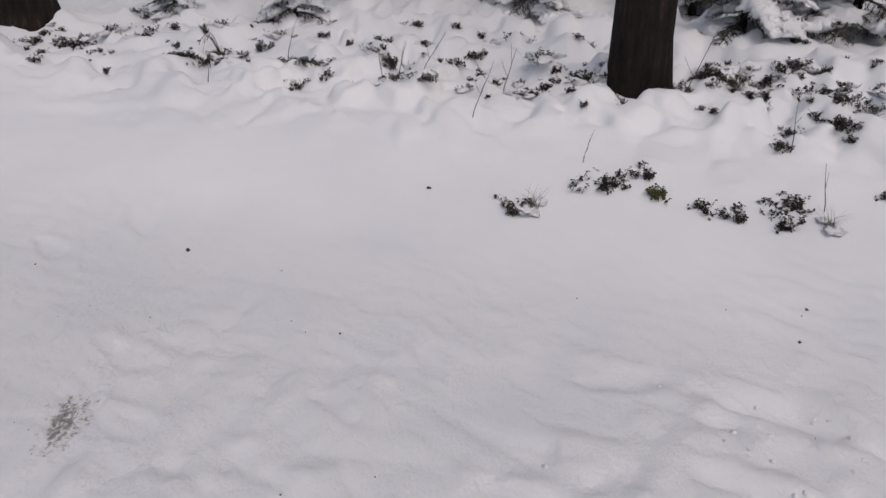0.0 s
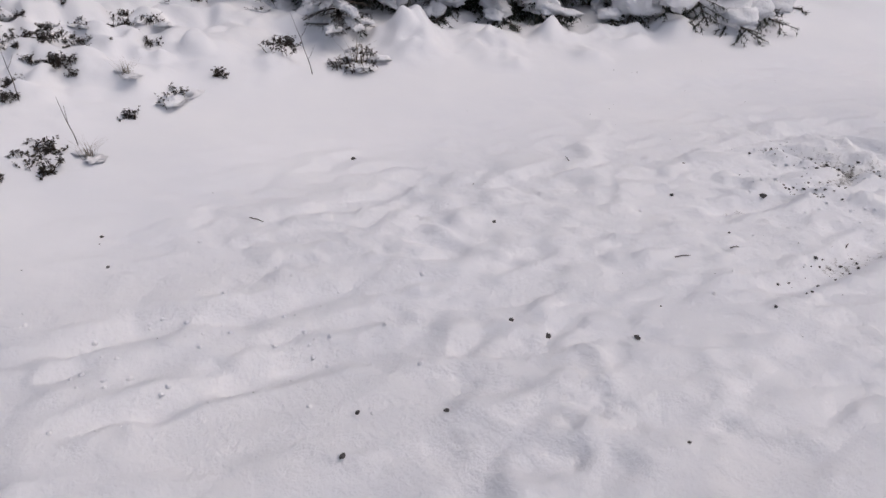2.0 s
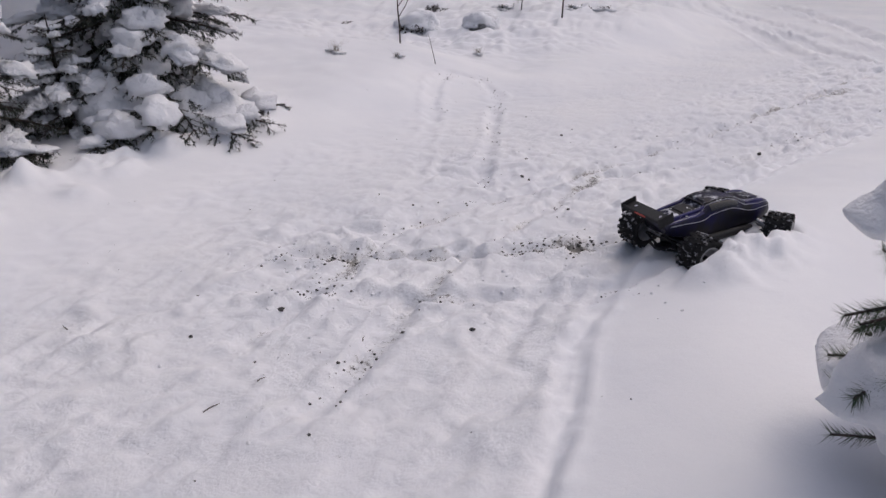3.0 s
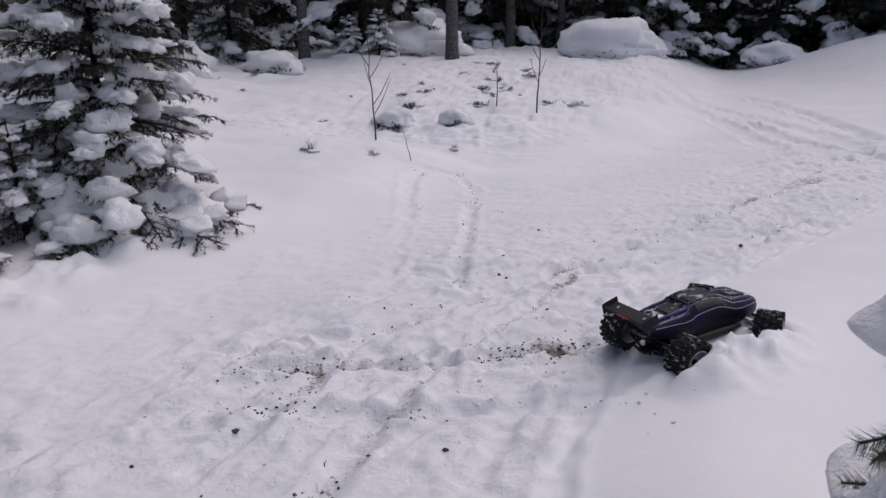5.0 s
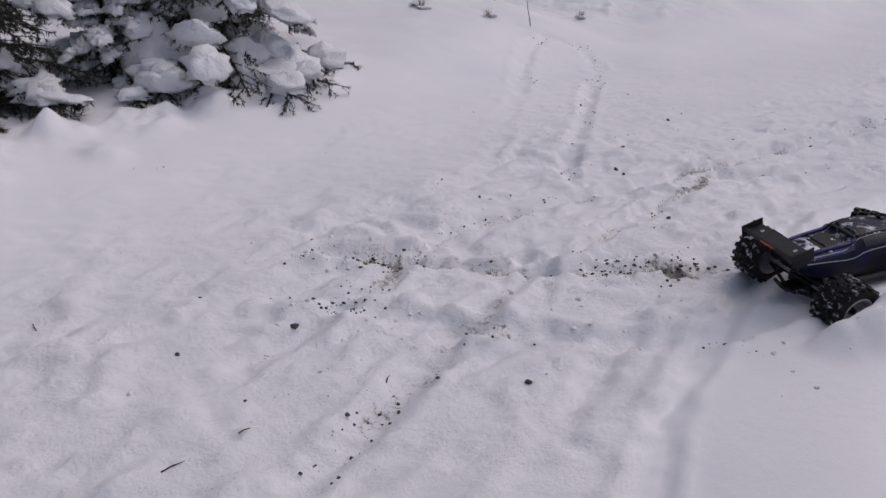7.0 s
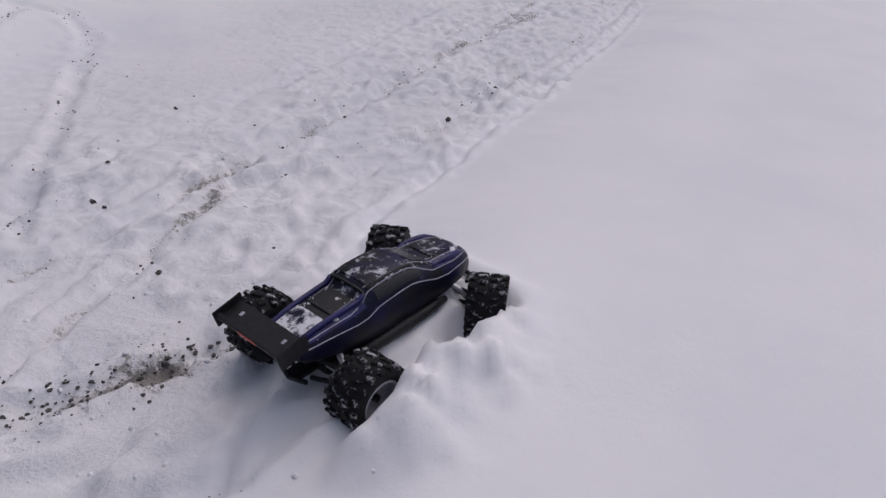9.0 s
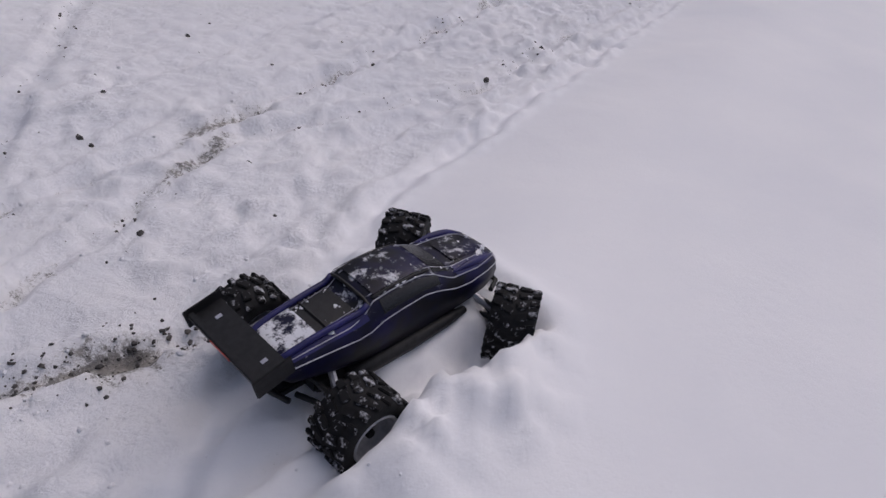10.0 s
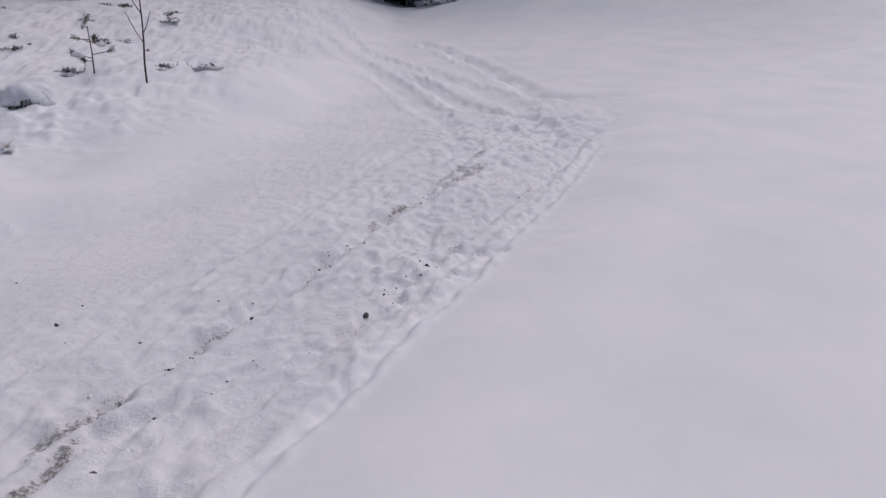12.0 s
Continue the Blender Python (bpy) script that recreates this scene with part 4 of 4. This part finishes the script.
placed(sapling("thin bare birch sapling standing in the snow", 1.15, 1, 6, 0.34, thick=0.009), -1.66, 7.6)
placed(sapling("slender bare sapling with a few raised twigs", 1.3, 2, 5, 0.3, thick=0.010), -0.24, 9.70, 40)
placed(sapling("short bare stick in the snow", 0.26, 3, 0), -1.09, 6.83)
for i, (x, y, h_, f) in enumerate([(-2.75, -0.86, 0.27, 3), (-3.05, -0.77, 0.24, 2), (-3.15, -1.35, 0.24, 4), (-3.1, -1.2, 0.2, 3), (-3.2, -1.45, 0.18, 3), (-2.72, 0.53, 0.24, 1), (-2.5, -0.32, 0.18, 1), (-2.35, 0.62, 0.2, 1), (-2.5, 1.75, 0.3, 2), (-3.2, 0.1, 0.32, 2), (-3.4, -2.1, 0.22, 2), (-2.95, -2.35, 0.16, 2)]):
    placed(sapling("brown dead stalk sticking out of the snow", h_, 40 + i, f, 0.4, "dead_stalk", "dead stalks", 0.0022), x, y, rng.uniform(0, 360))


def arched_twig(x, y, seed):
    rng = random.Random(seed)
    t = thing("bent_twig", "bent bare twig arching over the snow", "twig")
    for k in range(4):
        a = rng.uniform(-0.5, 0.5)
        ln = rng.uniform(0.12, 0.26)
        p = [Vector((math.cos(a) * ln * u, math.sin(a) * ln * u, 0.14 * math.sin(u * 2.8) - 0.02)) for u in (0, 0.2, 0.4, 0.6, 0.8, 1)]
        part("stalk", tube(p, [0.003, 0.0028, 0.0025, 0.002, 0.0016, 0.001], 5), TWIG, t)
    return placed(t, x, y, -100)


arched_twig(-3.3, -2.45, 3)


def grass_tuft(label, count, tall, seed):
    rng = random.Random(seed)
    t = thing("grass_tuft", label, "grass tuft", "grass tufts")
    verts, faces = [], []
    for k in range(count):
        az, ln = rng.uniform(0, 6.28), tall * rng.uniform(0.5, 1.1)
        o = Vector((rng.uniform(-1, 1), rng.uniform(-1, 1), 0)) * 0.035
        d = Vector((math.cos(az), math.sin(az), 0))
        s = Vector((-d.y, d.x, 0)) * 0.0016
        i = len(verts)
        for u in (0, 0.5, 1):
            c = o + d * ln * 0.7 * u * u + Vector((0, 0, ln * (u - 0.25 * u * u) - 0.01))
            verts.extend((c - s * (1.1 - u), c + s * (1.1 - u)))
        faces.extend(((i, i + 1, i + 3, i + 2), (i + 2, i + 3, i + 5, i + 4)))
    part("blades", (verts, faces), STRAW, t)["kind"] = "stuff"
    part("snow_cap", join(*[blob((rng.uniform(-0.06, 0.06), rng.uniform(-0.05, 0.05), 0.0 + 0.008 * k), (0.05, 0.045, 0.016), 30 * k, 0, 0.5, seed + k, 9, 14) for k in range(3)]), SNOW, t, "snow lying on the tuft", True)
    return t


tuft = grass_tuft("tuft of dry grass bent under snow", 46, 0.16, 6)
placed(tuft, -1.93, 6.52)
for x, y, s in [(-1.41, 6.68, 0.7), (-2.75, 7.9, 0.7), (-3.3, 0.33, 1.0), (-2.25, 0.62, 0.6), (-2.5, 2.0, 1.0), (-2.7, 0.95, 0.6), (-0.95, 8.1, 0.8), (-2.18, -0.48, 0.7)]:
    o = copy_thing(tuft, pose(x, y, height(x, y), 0, 0, rng.uniform(0, 360)))
    o.scale = (s, s, s)


def pine_seedling(x, y):
    rng = random.Random(8)
    t = thing("pine_seedling", "tiny pine seedling with clumps of needles and snow", "seedling")
    part("stem", tube([(0, 0, -0.03), (0.01, 0, 0.2), (0.0, 0.01, 0.45)], [0.008, 0.006, 0.004], 6), TWIG, t)
    leaf = ([], [])
    for a, z0, ln in ((0, 0.42, 0.0), (30, 0.18, 0.2), (150, 0.15, 0.24), (260, 0.12, 0.18), (80, 0.3, 0.12), (200, 0.32, 0.12)):
        d = Vector((math.cos(radians(a)), math.sin(radians(a)), 0.1))
        p = Vector((0, 0, z0))
        q = p + d * ln
        part("twig", tube([p, q + Vector((0, 0, 0.01))], [0.004, 0.003], 5), TWIG, t)
        needles_on(q - d * 0.05, q + d * 0.02 + Vector((0, 0, 0.13 if ln == 0 else 0.02)), rng, 0.06, 0.003, 0.0008, leaf)
    part("needles", leaf, PINE_NEEDLE, t)
    part("snow_cap", join(blob((0.1, 0.03, 0.27), (0.05, 0.04, 0.03), 0, 0, 0.3, 2), blob((-0.15, 0.08, 0.17), (0.06, 0.05, 0.03), 0, 0, 0.3, 5)), SNOW, t, "snow on the needles", True)
    return placed(t, x, y)


pine_seedling(-0.80, 10.1)


def snowy_mound(name, label, x, y, size, seed, shrubs=True, turn=0):
    rng = random.Random(seed)
    t = thing(name, label, "snow mound", "snow-capped mounds")
    ob = part("snow_cap", join(blob((0, 0, size[2] * 0.45), size, turn, 0, 0.16, seed, 18, 28), blob((size[0] * 0.5, -size[1] * 0.2, size[2] * 0.25), (size[0] * 0.6, size[1] * 0.6, size[2] * 0.7), turn, 0, 0.2, seed + 3, 14, 20)), SNOW, t, "thick smooth snow cap", True)
    if shrubs:
        leaf, stalks = ([], []), []
        for k in range(70):
            a = rng.uniform(3.4, 6.2)
            p = Vector((math.cos(a) * size[0] * rng.uniform(0.55, 1.0), math.sin(a) * size[1] * rng.uniform(0.7, 1.02), rng.uniform(-0.05, 0.35) * size[2]))
            q = p + Vector((rng.uniform(-0.1, 0.15), rng.uniform(-0.2, -0.02), rng.uniform(-0.05, 0.12))) * min(1, size[0] / 0.5)
            stalks.append(tube([p, q], [0.004, 0.002], 3, False))
            needles_on(p, q, rng, 0.012 + 0.033 * min(1, size[0] / 0.5), 0.002 + 0.005 * min(1, size[0] / 0.5), 0.006, leaf)
        part("undergrowth", join(*stalks), TWIG, t)["kind"] = "stuff"
        part("leaves", leaf, LEAF, t, "dark leaves hanging under the snow")
    return placed(t, x, y, turn, 0.05)


snowy_mound("snowy_boulder", "snow-capped boulder with dark heather on its flank", 0.55, 20.3, (1.3, 1.0, 0.75), 3)
snowy_mound("snowy_rock", "low rock under a broad cap of snow, dark below", -4.3, 19.0, (1.4, 1.0, 0.6), 8)
snowy_mound("snowy_hummock", "rounded hummock buried under snow", -6.2, 15.0, (0.6, 0.5, 0.36), 11)
snowy_mound("snowy_bush", "dark bush under a load of snow beside a drift", 4.9, 22.3, (0.8, 0.6, 0.4), 14)
snowy_mound("snowy_hummock", "snow-covered hummock among the far shrubs", -8.0, 14.2, (0.9, 0.7, 0.5), 17)
snowy_mound("snowy_hummock", "small hummock with a dark hollow beneath", -1.95, 9.3, (0.26, 0.24, 0.18), 19)
snowy_mound("snowy_hummock", "small hummock with a dark hollow beneath", -1.16, 9.31, (0.2, 0.2, 0.14), 23)
snowy_mound("snowy_hummock", "soft hummock of snow over shrubs", -4.9, 8.6, (0.5, 0.45, 0.26), 29)


snowy_mound("snowy_bush", "small bush bowed under a tall heap of snow", -2.45, 4.04, (0.17, 0.16, 0.24), 37)
snowy_mound("snowy_bush", "low bush under lumps of snow beside the spruce", -1.92, 4.72, (0.14, 0.12, 0.12), 41)


snowy_mound("snowy_bush", "broad bush buried under a high heap of snow", -3.95, 5.9, (0.75, 0.65, 0.6), 43)


def pine_bush(x, y):
    """A young pine pressed down by big heaps of snow."""
    rng = random.Random(15)
    t = thing("pine_bush", "young pine pressed down under big rounded heaps of snow", "pine")
    part("trunk", tube([(0, 0, -0.1), (0.02, 0, 0.3), (0.0, 0.0, 0.62)], [0.022, 0.018, 0.01], 8), BARK, t)
    leaf, limbs = ([], []), []
    for k in range(64):
        a, z0 = rng.uniform(0, 6.28), rng.uniform(0.12, 0.62)
        ln = rng.uniform(0.12, 0.24) if 0.3 < z0 < 0.52 else rng.uniform(0.1, 0.18)
        d = Vector((math.cos(a), math.sin(a), rng.uniform(-0.5, 0.1)))
        p = Vector((0, 0, z0))
        q = p + d * ln
        limbs.append(tube([p, q], [0.006, 0.003], 5))
        needles_on(q - d * 0.1, q, rng, 0.04, 0.0011, 0.0007, leaf)
    part("branches", join(*limbs), TWIG, t)
    part("needles", leaf, PINE_NEEDLE, t, "long dark green needles")
    heaps = [blob((-0.09, 0.02, 0.66), (0.115, 0.115, 0.115), 0, 0, 0.22, 1, 16, 24), blob((0.06, -0.04, 0.62), (0.14, 0.13, 0.12), 0, 0, 0.22, 2, 16, 24), blob((0.02, -0.05, 0.26), (0.21, 0.2, 0.18), 0, 0, 0.28, 4, 18, 26), blob((0.22, 0.08, 0.3), (0.2, 0.2, 0.16), 0, 0, 0.2, 5, 14, 20), blob((0.10, -0.16, 0.28), (0.17, 0.15, 0.14), 0, 0, 0.2, 6, 14, 20), blob((0.06, 0.16, 0.18), (0.22, 0.2, 0.14), 0, 0, 0.2, 7, 14, 20)]
    ob = part("snow_load", join(*heaps), SNOW, t, "big rounded heaps of snow", True)
    md = ob.modifiers.new("merge", "REMESH")
    md.mode, md.voxel_size, md.use_smooth_shade = "VOXEL", 0.012, True
    return placed(t, x, y)


pine_bush(1.305, 1.82)


# ---------- stones, sticks and crumbs on the track ----------
def pebble(size, seed):
    v, f = blob((0, 0, 0), (size, size * 0.75, size * 0.6), 0, 0, 0.3, seed, 5, 7)
    return v, f


stone_meshes = [mesh_of("stone", pebble(0.012, k), STONE) for k in range(4)]
for i, (x, y, s) in enumerate([(-0.554, 2.444, 1.3), (1.466, 5.145, 1.6), (1.81, 5.669, 1.3), (0.983, 5.256, 1.0), (-1.74, 1.453, 1.1), (-0.591, 1.176, 0.7), (-0.476, 1.197, 0.9), (-0.317, 1.367, 0.8), (-0.425, 0.801, 0.6), (-0.444, 0.531, 0.7),
                               (-0.553, 0.643, 0.6), (0.162, 2.468, 0.9), (0.592, 4.221, 1.1), (0.075, 4.275, 1.2), (0.209, 5.215, 1.0), (0.054, 4.593, 0.8), (0.379, 3.786, 0.9), (0.119, 4.244, 0.8), (-0.769, 2.184, 0.7), (-1.614, -1.689, 0.9), (-2.229, -0.924, 0.8)]):
    o = new("stone", stone_meshes[i % 4])
    o.matrix_basis = pose(x, y, height(x, y) + 0.003, 0, 0, 50 * i) @ Matrix.Scale(s, 4)
    tagged(o, "small dark wet stone lying on the trodden snow", "stone", "stones on the track")

gravel = ([], [])
rng = random.Random(9)
for k in range(2300):
    mark = MARKS[rng.choice((0, 2, 5, 5, 5, 5, 5, 6, 6, 7, 7, 7, 8, 8, 8, 9, 9))]
    line = mark[0]
    j = rng.randrange(len(line) - 1)
    u = rng.random()
    x = line[j][0] + (line[j + 1][0] - line[j][0]) * u + rng.gauss(0, 0.045)
    y = line[j][1] + (line[j + 1][1] - line[j][1]) * u + rng.gauss(0, 0.045)
    if k % 8 == 0:
        x, y = rng.uniform(-1.9, 0.9), rng.uniform(-2.2, 6.5)
    if vnoise(np.array([x / 0.22]), np.array([y / 0.22]), 91)[0] < 0.08 or y > 7.5:
        continue
    s = 0.0018 + 0.0065 * rng.random() ** 3
    gravel[0].append((x, y, s, rng.random() * 40))
for k in range(130):
    u = rng.random() ** 0.7
    x, y = -0.15 + 0.87 * u + rng.gauss(0, 0.035), 3.03 + 0.47 * u + rng.gauss(0, 0.03)
    gravel[0].append((x, y, 0.003 + 0.007 * rng.random() ** 2, rng.random() * 40))
gz = np.array([(p[0], p[1]) for p in gravel[0]])
zz, _ = wheel_marks(gz[:, 0], gz[:, 1], ground_height(gz[:, 0], gz[:, 1]))
zz = car_trench(gz[:, 0], gz[:, 1], zz)
crumbs = join(*[blob((x, y, z + s * 0.2), (s, s * 0.8, s * 0.7), 40 * sd, 0, 0.3, sd, 3, 5) for (x, y, s, sd), z in zip(gravel[0], zz)])
tagged(part("grit", crumbs, STONE), "scattered dark grit and soil crumbs on the snow", "grit", kind="stuff")

snow_bits = []
for k in range(420):
    m = MARKS[rng.choice((3, 4, 5, 5, 6, 6, 7, 8, 10))][0]
    j = rng.randrange(len(m) - 1)
    u = rng.random()
    x = m[j][0] + (m[j + 1][0] - m[j][0]) * u + rng.gauss(0, 0.14)
    y = m[j][1] + (m[j + 1][1] - m[j][1]) * u + rng.gauss(0, 0.14)
    if y < 7:
        snow_bits.append((x, y, 0.003 + 0.008 * rng.random() ** 2.5))
sb = np.array(snow_bits)
zz, _ = wheel_marks(sb[:, 0], sb[:, 1], ground_height(sb[:, 0], sb[:, 1]))
zz = car_trench(sb[:, 0], sb[:, 1], zz)
tagged(part("snow_crumbs", join(*[blob((x, y, z), (s, s * 0.85, s * 0.7), 30 * i, 0, 0.3, i % 17, 4, 6) for i, ((x, y, s), z) in enumerate(zip(snow_bits, zz))]), SNOW, smooth=True), "crumbs of broken snow thrown along the ruts", "snow crumbs", kind="stuff")

for i, (x, y, ln, turn) in enumerate([(-0.484, 1.826, 0.055, 62), (-0.40, 1.98, 0.03, 60), (-0.2, 2.35, 0.03, 100), (-1.5, 0.9, 0.06, 20), (-1.2, 2.1, 0.04, 150)]):
    st = part("stick", tube([(-ln / 2, 0, 0.002), (0, 0.002, 0.004), (ln / 2, 0, 0.003)], [0.002, 0.0018, 0.0012], 5), TWIG)
    st.matrix_basis = pose(x, y, height(x, y) + 0.001, 0, 0, turn)
    tagged(st, "short brown stick lying on the snow", "stick", "sticks on the track")
